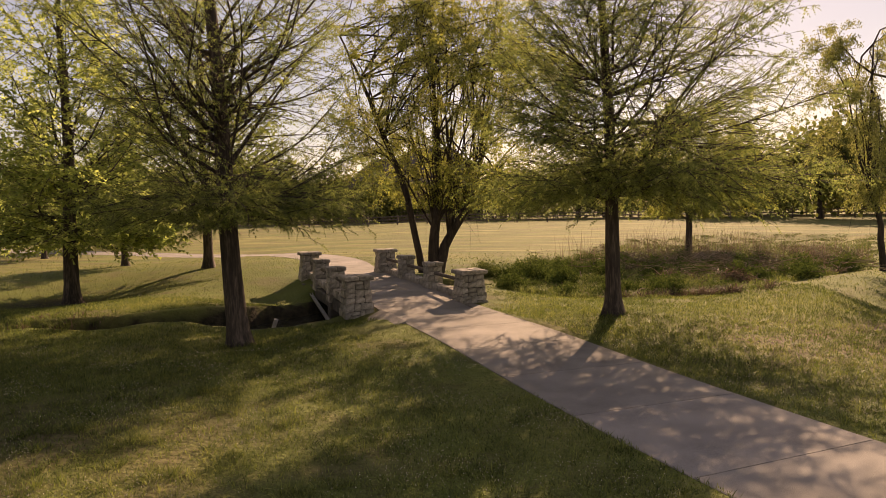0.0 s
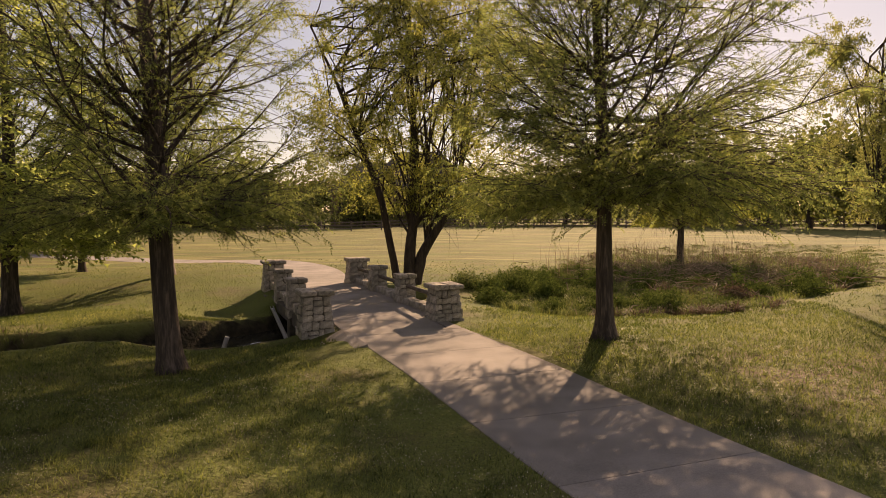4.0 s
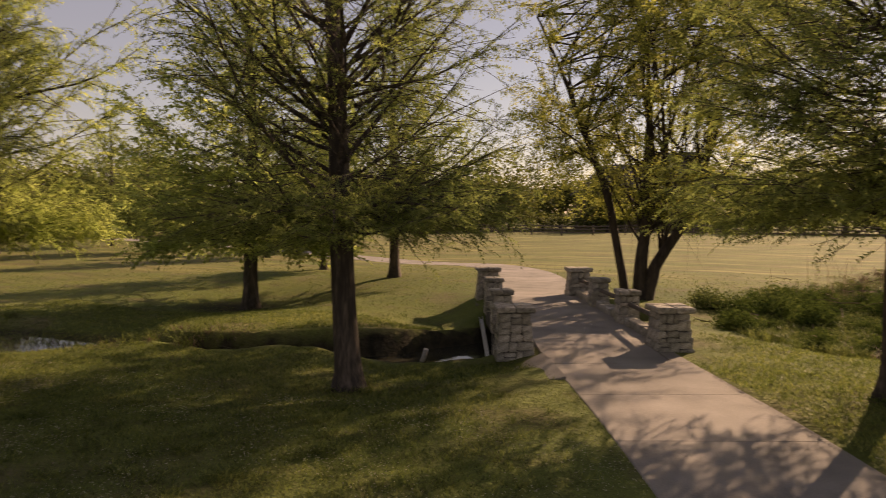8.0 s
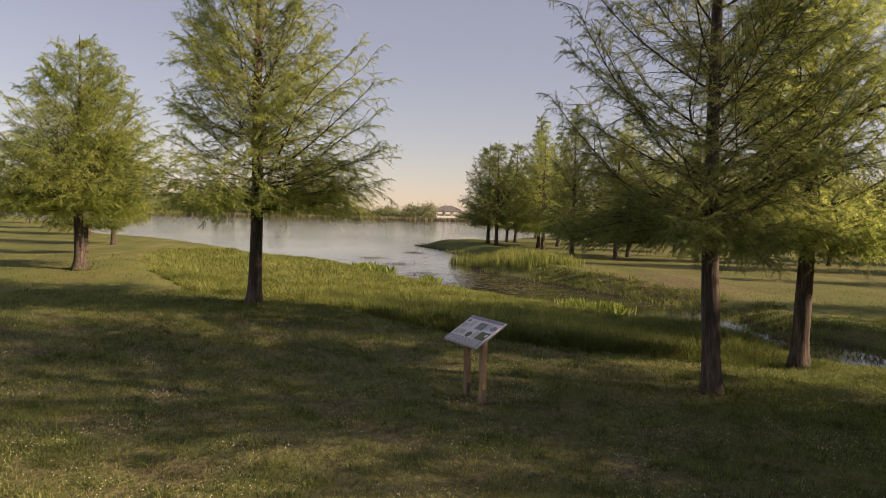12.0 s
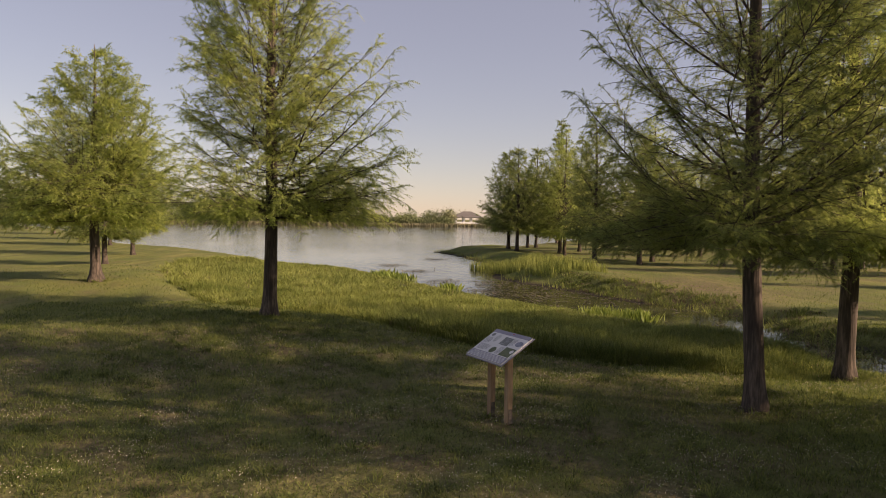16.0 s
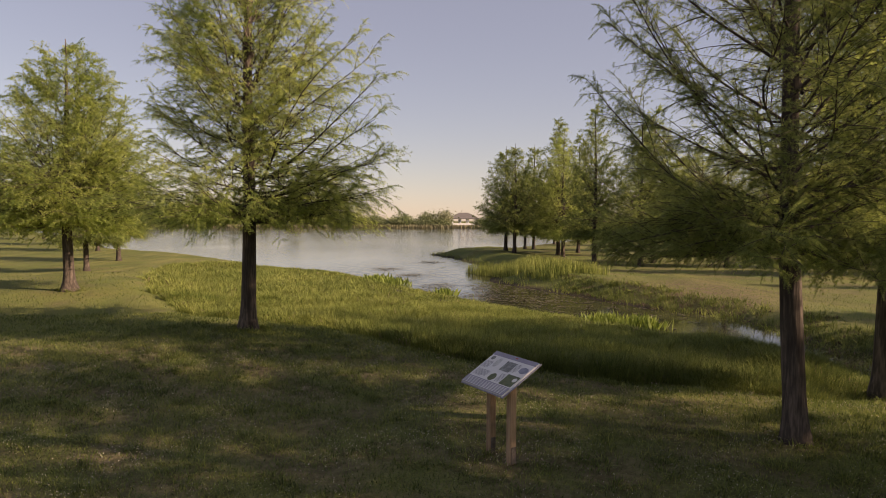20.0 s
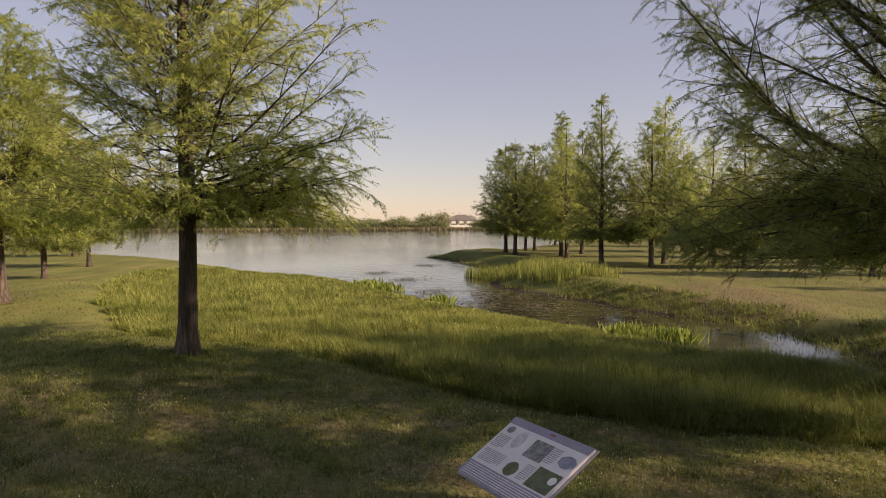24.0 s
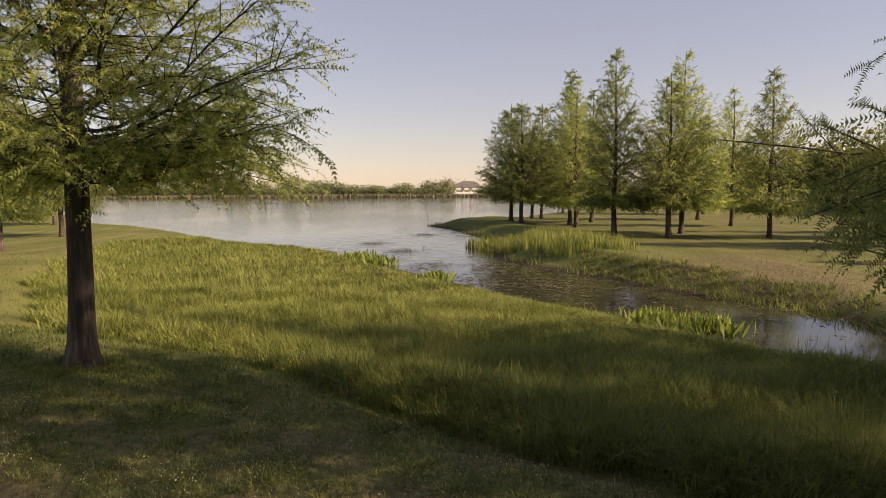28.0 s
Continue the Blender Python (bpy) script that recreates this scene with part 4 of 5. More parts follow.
shade = branching("shade_tree", [([(0, 0, -0.2), (0.02, 0, 1.4), (0.1, 0.1, 3.2), (0.0, 0.1, 6.6)], (0.17, 0.15, 0.11, 0.03))], ((0.2, 0, 4.9), (4.6, 4.2, 3.3)), 43, BROADLEAF, 52000, 0.10,
                  "broad yellow-green shade tree with a pale trunk behind the ditch", bark=BARK, limbs=46, hang=0.35)
plant(shade, 10.0, 36.0)
bare_tree = branching("bare_tree", [([(0, 0, -0.2), (0, 0, 3), (0.3, 0, 6)], (0.4, 0.3, 0.16))], ((0, 0, 9), (6, 6, 5)), 41, BROADLEAF, 1500, 0.16,
                      "large pale tree still nearly leafless in spring", bark=BARK, limbs=46, hang=-0.2)
plant(bare_tree, -58, 70)

FAR = [far_tree("park_tree", 10, 5.0, 51, FAR_LEAF, "dark rounded shade tree beyond the field", 4600, 0.36),
       far_tree("park_tree", 8, 4.6, 53, FAR_LEAF, "broad shade tree beyond the field", 4600, 0.36),
       far_tree("shore_tree", 8, 5.0, 57, PALE_LEAF, "pale tree on the far lake shore, haze put into its leaf colour", 1700, 0.6),
       far_tree("shore_tree", 8, 5.5, 59, SHORE_LEAF_HAZED, "green bushy tree on the far lake shore, paled for haze", 1700, 0.6),
       far_tree("hedge_bush", 3.2, 2.8, 61, FAR_LEAF, "low dark hedge bush along the far edge of the field", 900, 0.22),
       far_tree("hedge_bush", 2.7, 2.6, 63, FAR_LEAF, "low dark hedge bush along the far edge of the field", 900, 0.22)]
FAR[4]["category"] = FAR[5]["category"] = "bush"
plant(FAR[0], -30, 98), plant(FAR[1], -17, 103), plant(FAR[2], -292, -40), plant(FAR[3], -291, -62), plant(FAR[4], -142, 98), plant(FAR[5], 121, 98)
frr = np.random.default_rng(5)
for x in np.arange(-150, 130, 4.6):
    y = 104 + frr.uniform(-6, 14) + (25 if -24 < x < -6 else 0)
    plant_copy(FAR[int(frr.integers(0, 2))], x + frr.uniform(-3, 3), y, frr.uniform(0, 360), frr.uniform(0.75, 1.25) * (0.55 if -24 < x < -6 else 1.0), group="trees beyond the field")
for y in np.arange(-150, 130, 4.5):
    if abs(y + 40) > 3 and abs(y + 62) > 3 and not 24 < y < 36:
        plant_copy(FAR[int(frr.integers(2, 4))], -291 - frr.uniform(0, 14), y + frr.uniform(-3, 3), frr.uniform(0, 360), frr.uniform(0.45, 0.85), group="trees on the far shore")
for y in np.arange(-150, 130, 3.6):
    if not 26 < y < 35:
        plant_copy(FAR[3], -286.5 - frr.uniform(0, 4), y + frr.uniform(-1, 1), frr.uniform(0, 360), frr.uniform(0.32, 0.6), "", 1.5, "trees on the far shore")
for x, y, g in ((-60, 62, 0.85), (-68, 58, 0.95), (-74, 63, 1.0), (-88, 57, 1.05), (-64, 66, 1.1), (-84, 64, 1.1), (-54, 58, 0.8), (-102, 60, 1.0), (-112, 58, 0.9), (-128, 64, 1.1), (-140, 60, 1.1), (38, 84, 1.5), (44, 80, 1.4), (30, 95, 1.2), (50, 70, 1.2), (-110, 66, 1.0), (-95, 62, 0.9), (-80, 58, 1.0), (-120, 50, 1.0)):
    plant_copy(FAR[int(frr.integers(0, 2))], x, y, frr.uniform(0, 360), g, group="trees beyond the field")
for x in np.arange(-138, 119, 3.4):
    plant_copy(FAR[int(frr.integers(4, 6))], x, 97 + frr.uniform(-2, 4) + (6 if -22 < x < -8 else 0), frr.uniform(0, 360), frr.uniform(0.8, 1.3), "", 1.3, "hedge bushes along the fence")


# ---- concrete path ----
path = tagged(new("path"), "pale concrete footpath of jointed slabs crossing the bridge", "path", kind="structure")
tang, path_z = PATH_TANG, PATH_Z
norm = np.stack([tang[:, 1], -tang[:, 0]], 1)
STEP = 6
for i in range(0, len(PATH_LINE) - STEP, STEP):
    k = np.arange(i, i + STEP + 1)
    V, F = [], []
    for n, j in enumerate(k):
        trim = 0.006 * ((n == 0) - (n == STEP))
        mid = PATH_LINE[j] + tang[j] * trim
        for s, z in ((-1, -0.16), (-1, -0.006), (-0.988, 0.0), (0.988, 0.0), (1, -0.006), (1, -0.16)):
            V.append((*(mid + norm[j] * s * PATH_HALF), path_z[j] + z))
        if n:
            a, b = 6 * (n - 1), 6 * n
            F += [[a + q, a + q + 1, b + q + 1, b + q] for q in range(5)]
    F += [[5, 4, 3, 2, 1, 0], [6 * STEP + q for q in range(6)]]
    link("slab", V, F, CONCRETE, path)


# ---- stone bridge ----
BU, BV = np.array([-0.42, 0.9075]), np.array([0.9075, 0.42])      # along and across the bridge
B0 = np.array([-2.57, 14.50])
bridge = tagged(new("stone_bridge"), "small footbridge with rough limestone piers and low kerbs over the creek", "bridge", kind="structure")
DECK = 0.10


def deck(u):
    return DECK + 0.014 * u



def spot(u, v, z=0.0):
    p = B0 + BU * u + BV * v
    return Vector((p[0], p[1], z))


def stone(r, w, h, depth, skew=0.02):
    """A rough block of uneven outline with a nearly flat front; x across, z up, front towards -y."""
    j = lambda s: r.uniform(-s, s)  # noqa: E731
    w2, h2 = w / 2, h / 2
    c = [min(w, h) * r.uniform(0.04, 0.24) for _ in range(4)]
    ring = [(-w2 + c[0], -h2), (w2 - c[1], -h2), (w2, -h2 + c[1]), (w2, h2 - c[2]), (w2 - c[2], h2), (-w2 + c[3], h2), (-w2, h2 - c[3]), (-w2, -h2 + c[0])]
    ring = [(x + j(skew), z + j(skew)) for x, z in ring]
    V = [(x, 0.02, z) for x, z in ring] + [(x, -depth * 0.78, z) for x, z in ring] + [(x - math.copysign(min(0.012, 0.1 * abs(x)), x), -depth + j(0.003), z - math.copysign(min(0.012, 0.1 * abs(z)), z)) for x, z in ring]
    F = [[a + q, a + (q + 1) % 8, a + 8 + (q + 1) % 8, a + 8 + q] for a in (0, 8) for q in range(8)]
    return V, F + [[16 + q for q in range(8)]]


def lay(r, x0, x1, z0, z1, out):
    """Split a wall face into stones of uneven size."""
    w, h = x1 - x0, z1 - z0
    if w * h < 0.046 * r.uniform(0.5, 1.5) and w < 0.38 and h < 0.27:
        out.append((x0, x1, z0, z1))
        return
    f = r.uniform(0.34, 0.66)
    if w / 1.25 > h:
        lay(r, x0, x0 + f * w, z0, z1, out), lay(r, x0 + f * w, x1, z0, z1, out)
    else:
        lay(r, x0, x1, z0, z0 + f * h, out), lay(r, x0, x1, z0 + f * h, z1, out)


def pier(u, v, wide, tall, seed, foot=-0.5, big=True):
    """A tapered stone pier with a mortar core, stones on four sides and a cap of flat stones."""
    r = np.random.default_rng(seed)
    turn = Matrix.Rotation(math.atan2(BV[1], BV[0]), 4, "Z")
    base = Matrix.Translation(spot(u, v, 0)) @ turn
    holder = new("pier")
    holder.parent = bridge
    holder.matrix_basis = base
    DECK = deck(u)
    batter = 0.07 if big else 0.02
    bm = bmesh.new()
    made = bmesh.ops.create_cube(bm, size=1)["verts"]
    for q in made:
        up = q.co.z > 0
        half = wide / 2 - 0.03 - (batter if up else 0) + (0.0 if up else 0.02)
        q.co = Vector((math.copysign(half, q.co.x), math.copysign(half, q.co.y), DECK + tall - 0.06 if up else foot))
    part("core", bm, MORTAR, holder)
    z, top = DECK - 0.20, DECK + tall - 0.10
    for face in range(4):
        cells = []
        lay(r, -wide / 2, wide / 2, z, top, cells)
        for x0, x1, za, zb in cells:
            mid = (za + zb) / 2
            half = wide / 2 - batter * (mid - DECK) / tall
            k = half / (wide / 2)
            V, F = stone(r, (x1 - x0) * k - 0.008, zb - za - 0.008, r.uniform(0.036, 0.048), 0.011)
            ob = link("stone", V, F, STONE, holder)
            ob.matrix_basis = Matrix.Rotation(face * math.pi / 2, 4, "Z") @ pose((x0 + x1) / 2 * k, -half + 0.035, mid)
    n = 2 if big else 2
    cap = wide + 0.05
    for a in range(n):
        for b in range(n):
            bm = box((cap / n - 0.008, cap / n - 0.008, 0.10 + r.uniform(-0.008, 0.008)), (0, 0, 0), 0.018)
            for q in bm.verts:
                q.co += Vector((r.uniform(-0.008, 0.008), r.uniform(-0.008, 0.008), r.uniform(-0.006, 0.006)))
            ob = part("capstone", bm, STONE, holder)
            ob.matrix_basis = pose((a - (n - 1) / 2) * cap / n, (b - (n - 1) / 2) * cap / n, DECK + tall - 0.04)
    return holder


def side_line(k, u):
    return -0.30 + 0.028 * u if k == 0 else 2.42 - 0.006 * u


STOPS = ((0.30, 0.62, True), (2.80, 0.42, False), (5.10, 0.42, False), (7.30, 0.62, True))
for k in (0, 1):
    for u, wide, big in STOPS:
        pier(u, side_line(k, u), wide, 0.72 if big else 0.68, 100 * k + int(u * 10), -0.85, big)
    r = np.random.default_rng(300 + k)
    turn = Matrix.Rotation(math.atan2(BU[1], BU[0]) - (0.028 if k == 0 else -0.006), 4, "Z")
    for (a, wa, _), (b, wb, _) in zip(STOPS, STOPS[1:]):
        a, b = a + wa / 2 + 0.01, b - wb / 2 - 0.01
        n = 6
        cuts = np.cumsum(r.uniform(0.6, 1.4, n))
        cuts = np.r_[0, cuts / cuts[-1]] * (b - a) + a
        for c0, c1 in zip(cuts, cuts[1:]):                       # kerb stones between the piers
            bm = box((c1 - c0 - 0.012, 0.24 + r.uniform(-0.02, 0.02), 0.20 + r.uniform(-0.02, 0.03)), (0, 0, 0), 0.02)
            for s in bm.verts:
                s.co += Vector([r.uniform(-0.01, 0.01) for _ in range(3)])
            ob = part("kerbstone", bm, STONE, bridge)
            um = (c0 + c1) / 2
            ob.matrix_basis = Matrix.Translation(spot(um, side_line(k, um), deck(um) + 0.06)) @ turn
        bm = bmesh.new()
        bmesh.ops.create_cone(bm, segments=10, radius1=0.05, radius2=0.045, depth=b - a + 0.12, matrix=Matrix.Rotation(math.pi / 2, 4, "Y"), cap_ends=True)
        ob = part("rail", bm, RAIL, bridge, "dark weathered timber rail")
        um = (a + b) / 2
        ob.matrix_basis = Matrix.Translation(spot(um, side_line(k, um), deck(um) + 0.42)) @ turn
turn = Matrix.Rotation(math.atan2(BU[1], BU[0]), 4, "Z")
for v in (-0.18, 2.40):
    ob = part("deck_beam", box((7.2, 0.34, 0.30), (0, 0, 0), 0.02), DARK_STONE, bridge, "dark concrete edge beam")
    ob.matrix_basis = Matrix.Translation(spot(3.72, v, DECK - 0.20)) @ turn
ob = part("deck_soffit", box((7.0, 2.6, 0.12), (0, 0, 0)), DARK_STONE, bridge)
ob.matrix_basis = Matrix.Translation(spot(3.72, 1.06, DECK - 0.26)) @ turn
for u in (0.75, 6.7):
    ob = part("abutment", box((0.9, 3.1, 1.1), (0, 0, 0), 0.03), DARK_STONE, bridge, "dark concrete abutment")
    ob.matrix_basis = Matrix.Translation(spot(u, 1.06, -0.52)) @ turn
# sloping concrete flares where the path meets the piers
for top in (((-2.38, 14.48, 0.100), (-1.64, 12.95, 0.092), (-1.86, 12.86, 0.04), (-2.92, 13.95, -0.18)), ((-0.62, 15.32, 0.105), (-0.42, 14.82, 0.10), (-0.30, 14.86, 0.03), (-0.42, 15.36, 0.03))):
    V = [p for x, y, z in top for p in ((x, y, z), (x, y, -0.55))]
    F = [[0, 2, 4, 6], [1, 7, 5, 3]] + [[2 * q, 2 * q + 1, (2 * q + 3) % 8, (2 * q + 2) % 8] for q in range(4)]
    link("flare", V, F, CONCRETE, bridge, "sloping concrete apron")

# a fallen steel channel beside the culvert and a short pipe standing in the creek
p0, p1 = Vector((-5.2, 19.1, -0.12)), Vector((-3.75, 15.65, -0.5))
way = p1 - p0
bm = box((0.07, way.length, 0.012), (0, 0, 0.0))
box((0.012, way.length, 0.05), (-0.035, 0, 0.02), bm=bm)
box((0.012, way.length, 0.05), (0.035, 0, 0.02), bm=bm)
ob = part("steel_channel", bm, STEEL)
ob.matrix_world = Matrix.Translation((p0 + p1) / 2) @ way.to_track_quat("Y", "Z").to_matrix().to_4x4()
tagged(ob, "thin grey steel channel lying against the bridge footing", "metal bar")
bm = bmesh.new()
bmesh.ops.create_cone(bm, segments=12, radius1=0.05, radius2=0.05, depth=0.44, cap_ends=True)
ob = part("standpipe", bm, PLASTER)
ob.matrix_world = pose(-5.25, 15.9, -0.55, 4, 20, 0)
tagged(ob, "short pale pipe standing in the creek", "pipe")


# ---- interpretive sign ----
PANEL = material("sign_panel", (0.60, 0.60, 0.60), (0.68, 0.67, 0.66), 6, 0.4, 0.02, 40, spec=0.4)
LAVENDER = material("sign_band", (0.22, 0.21, 0.27), (0.27, 0.26, 0.33), 6, 0.4, 0.02, 40, spec=0.4)
INK = material("sign_ink", (0.24, 0.24, 0.26), (0.32, 0.32, 0.34), 20, 0.5, 0, 40)
PRINT_GREEN = material("print_green", (0.055, 0.08, 0.045), (0.14, 0.16, 0.085), 18, 0.4, 0, 60)
PRINT_DARK = material("print_dark", (0.06, 0.07, 0.07), (0.32, 0.33, 0.33), 26, 0.4, 0, 60)
PRINT_BLUE = material("print_blue", (0.14, 0.16, 0.22), (0.28, 0.29, 0.36), 20, 0.4, 0, 60)
PRINT_PALE = material("print_pale", (0.36, 0.37, 0.36), (0.60, 0.60, 0.58), 30, 0.4, 0, 90)
sign = tagged(new("information_sign"), "tilted wildlife information panel on two cedar posts", "sign")
sz = level(-7.95, 4.35)
SC, SX = np.array([-8.06, 4.35]), unit(np.array([0.80, 0.385]))      # panel middle, along its long side
SY = np.array([-SX[1], SX[0]])
sign.matrix_world = Matrix(((SX[0], SY[0], 0, SC[0]), (SX[1], SY[1], 0, SC[1]), (0, 0, 1, sz), (0, 0, 0, 1)))
for x in (-0.185, 0.185):
    bm = box((0.075, 0.075, 1.08), (x, 0.02, 0.31), 0.006)
    q = part("post", bm, POST, sign, "square cedar post")
    bm = box((0.008, 0.05, 0.17), (x + 0.046, 0.02, 0.09), 0.0)
    part("bracket", bm, RAIL, q, "dark metal base bracket")
tilt = Matrix.Translation((0, 0.0, 0.885)) @ Matrix.Rotation(radians(31), 4, "X") @ Matrix.Scale(0.84, 4)
board = part("board", box((0.90, 0.62, 0.025), (0, 0, 0), 0.004), PANEL, sign, "pale printed panel face")
board.matrix_basis = tilt
part("frame_edge", box((0.93, 0.65, 0.016), (0, 0, -0.014), 0.004), LAVENDER, board, "grey-violet panel edge")


def print_patch(name, x, y, w, h, mat, z=0.0145, label="", rows=None, oval=False):
    bm = bmesh.new()
    if rows:
        for k in range(rows):
            box((w * (1 - 0.3 * (k == rows - 1)), h / rows * 0.30, 0.002), (x - 0.15 * w * (k == rows - 1), y + h / 2 - h / rows * (k + 0.5), z), bm=bm)
    elif oval:
        ring = [bm.verts.new((x + 0.5 * w * (math.cos(k * 0.2618) + 0.06 * math.sin(k * 1.7)), y + 0.5 * h * math.sin(k * 0.2618), z + 0.001)) for k in range(24)]
        bm.faces.new(ring)
    else:
        box((w, h, 0.002), (x, y, z), bm=bm)
    part(name, bm, mat, board, label)


print_patch("header_band", 0, 0.275, 0.90, 0.07, LAVENDER, label="grey-violet heading band")
print_patch("footer_band", 0, -0.245, 0.90, 0.13, LAVENDER, label="grey-violet lower band")
for k in range(6):
    print_patch("text_row", 0, -0.295 + k * 0.019, 0.84, 0.006, PANEL, 0.0162)
# plain mottled patch added for the middle picture, its motif left out
print_patch("picture", 0.05, 0.115, 0.20, 0.17, PRINT_DARK, label="plain grey-brown print filling the middle picture's place")
print_patch("picture", 0.31, -0.075, 0.24, 0.18, PRINT_GREEN, label="green photograph of grassy water")
print_patch("pale_blot", 0.385, -0.05, 0.07, 0.07, PANEL, 0.0165, "pale blot on the green photograph", oval=True)
print_patch("picture", 0.355, 0.125, 0.16, 0.11, PRINT_BLUE, label="blue-grey oval picture", oval=True)
print_patch("picture", -0.02, -0.105, 0.13, 0.13, PRINT_GREEN, label="dark green rounded picture", oval=True)
print_patch("picture", -0.36, 0.185, 0.08, 0.07, PRINT_DARK, oval=True)
print_patch("line_drawing", -0.20, 0.13, 0.10, 0.17, PRINT_PALE, label="faint grey line drawing", oval=True)
for x, y, w, h, n in ((-0.35, 0.06, 0.15, 0.13, 8), (-0.28, -0.09, 0.26, 0.12, 8), (0.205, 0.125, 0.09, 0.15, 9), (0.125, -0.08, 0.10, 0.15, 9)):
    print_patch("text_block", x, y, w, h, INK, rows=n)
print_patch("red_mark", 0.04, 0.278, 0.05, 0.014, material("red_ink", (0.35, 0.05, 0.04), (0.42, 0.07, 0.05), 9, 0.5, 0, 30), 0.0165)


# ---- field fence, houses and the lake pavilion ----
fence = tagged(new("rail_fence"), "dark three-rail timber fence along the far edge of the field", "fence")
FX = np.arange(-60, 62, 3.7)
fy = lambda x: 86 + 0.03 * x  # noqa: E731
for x in FX:
    z = level(x, fy(x))
    part("post", box((0.16, 0.16, 1.55), (x, fy(x), z + 0.5), 0.015), RAIL, fence)
for a, b in zip(FX, FX[1:]):
    za, zb = level(a, fy(a)), level(b, fy(b))
    for h in (0.35, 0.72, 1.08):
        p, q = Vector((a, fy(a) - 0.1, za + h)), Vector((b, fy(b) - 0.1, zb + h))
        ob = part("rail", box((0.05, (q - p).length + 0.1, 0.14), (0, 0, 0), 0.008), RAIL, fence)
        ob.matrix_basis = Matrix.Translation((p + q) / 2) @ (q - p).to_track_quat("Y", "Z").to_matrix().to_4x4()


def house(name, x, y, w, dp, h, rise, turn, label, wall=PLASTER):
    ob = tagged(new(name), label, "house")
    ob.matrix_world = pose(x, y, level(x, y) - 0.1, 0, 0, turn)
    part("wall", box((w, dp, h), (0, 0, h / 2)), wall, ob)
    e = 0.6
    V = [(-w / 2 - e, -dp / 2 - e, h), (w / 2 + e, -dp / 2 - e, h), (w / 2 + e, dp / 2 + e, h), (-w / 2 - e, dp / 2 + e, h), (-w / 2 + dp * 0.35, 0, h + rise), (w / 2 - dp * 0.35, 0, h + rise)]
    V += [(a, b, c - 0.2) for a, b, c in V[:4]]
    link("roof", V, [[0, 1, 5, 4], [1, 2, 5], [2, 3, 4, 5], [3, 0, 4], [0, 6, 7, 1], [1, 7, 8, 2], [2, 8, 9, 3], [3, 9, 6, 0], [9, 8, 7, 6]], ROOF, ob)
    for k in range(int(w // 3)):
        win = part("window", box((1.3, 0.12, 1.3), (-w / 2 + 2 + 3 * k, -dp / 2 - 0.05, h * 0.55), 0.02), GLASS, ob)
        part("sill", box((1.5, 0.2, 0.1), (-w / 2 + 2 + 3 * k, -dp / 2 - 0.08, h * 0.55 - 0.7)), PLASTER, win)
    return ob


BRICK = material("brick_wall", (0.13, 0.09, 0.07), (0.22, 0.15, 0.12), 3, 0.9, 0.2, 30)
house("brick_house", -13.5, 118, 22, 12, 5.5, 5.0, 8, "low brick house with a dark shingle roof behind trees", BRICK)
house("brick_house", -15, 175, 20, 14, 11, 6.0, 0, "tall brick house with a dark hipped roof behind trees", BRICK)

SHORE_ROOF = material("pavilion_roof", (0.11, 0.10, 0.095), (0.17, 0.155, 0.145), 1, 0.8, 0.1, 20)
WHITE = material("white_paint", (0.72, 0.71, 0.70), (0.82, 0.81, 0.80), 1, 0.7, 0.05, 20)
pav = tagged(new("lake_pavilion"), "white open pavilion with a hipped grey roof on the far shore", "pavilion")
pav.matrix_world = pose(-330, 33.5, -0.2)
part("floor", box((9, 12, 0.5), (0, 0, 0.25)), WHITE, pav)
part("parapet", box((0.3, 12, 1.0), (4.2, 0, 0.95)), WHITE, pav)
for a in (-4, 4):
    for b in (-5.5, -1.8, 1.8, 5.5):
        part("column", box((0.6, 0.6, 3.2), (a, b, 2.0)), WHITE, pav)
link("roof", [(-5.2, -7, 3.6), (5.2, -7, 3.6), (5.2, 7, 3.6), (-5.2, 7, 3.6), (0, -2, 6.4), (0, 2, 6.4), (-5.2, -7, 3.3), (5.2, -7, 3.3), (5.2, 7, 3.3), (-5.2, 7, 3.3)],
     [[0, 1, 4], [1, 2, 5, 4], [2, 3, 5], [3, 0, 4, 5], [0, 6, 7, 1], [1, 7, 8, 2], [2, 8, 9, 3], [3, 9, 6, 0], [9, 8, 7, 6]], SHORE_ROOF, pav)


# ---- grass, reeds and brush ----
def scatter(n, x0, x1, y0, y1):
    return np.stack([rng.uniform(x0, x1, n), rng.uniform(y0, y1, n)], 1)


def near_walk(p):
    """Distance from the strip of lawn that the visitors' view skirts."""
    line = np.array([(0.5, 0.0), (0.6, 3.2), (-7.0, 4.2)])
    return along(p, line, np.zeros(3))


p = np.concatenate([scatter(520000, -18, 8, -6, 18), scatter(300000, -40, 16, -14, 34)])
z, lk, ck, ms, br = height(p[:, 0], p[:, 1])
d = near_walk(p)
ok = (rng.uniform(0, 1, len(p)) < np.clip(1.25 - d / 26, 0.10, 1)) & (lk > 1.2) & (ck > 0.42) & (br > -0.2) & (to_path(p) > PATH_HALF + 0.01) & (ms > -0.3) & (d < 34)
clump = rough_noise(p[:, 0], p[:, 1], 2.4, 12) * 2.2 - 0.45
ok &= rng.uniform(0, 1, len(p)) > 0.65 * np.clip(clump, 0, 1)
ok &= ~((p[:, 0] < -1.5) & (p[:, 1] < 8) & (rng.uniform(0, 1, len(p)) < 0.55 * (0.6 + rough_noise(p[:, 0], p[:, 1], 1.7, 16))))
p, z, d = p[ok], z[ok], d[ok]
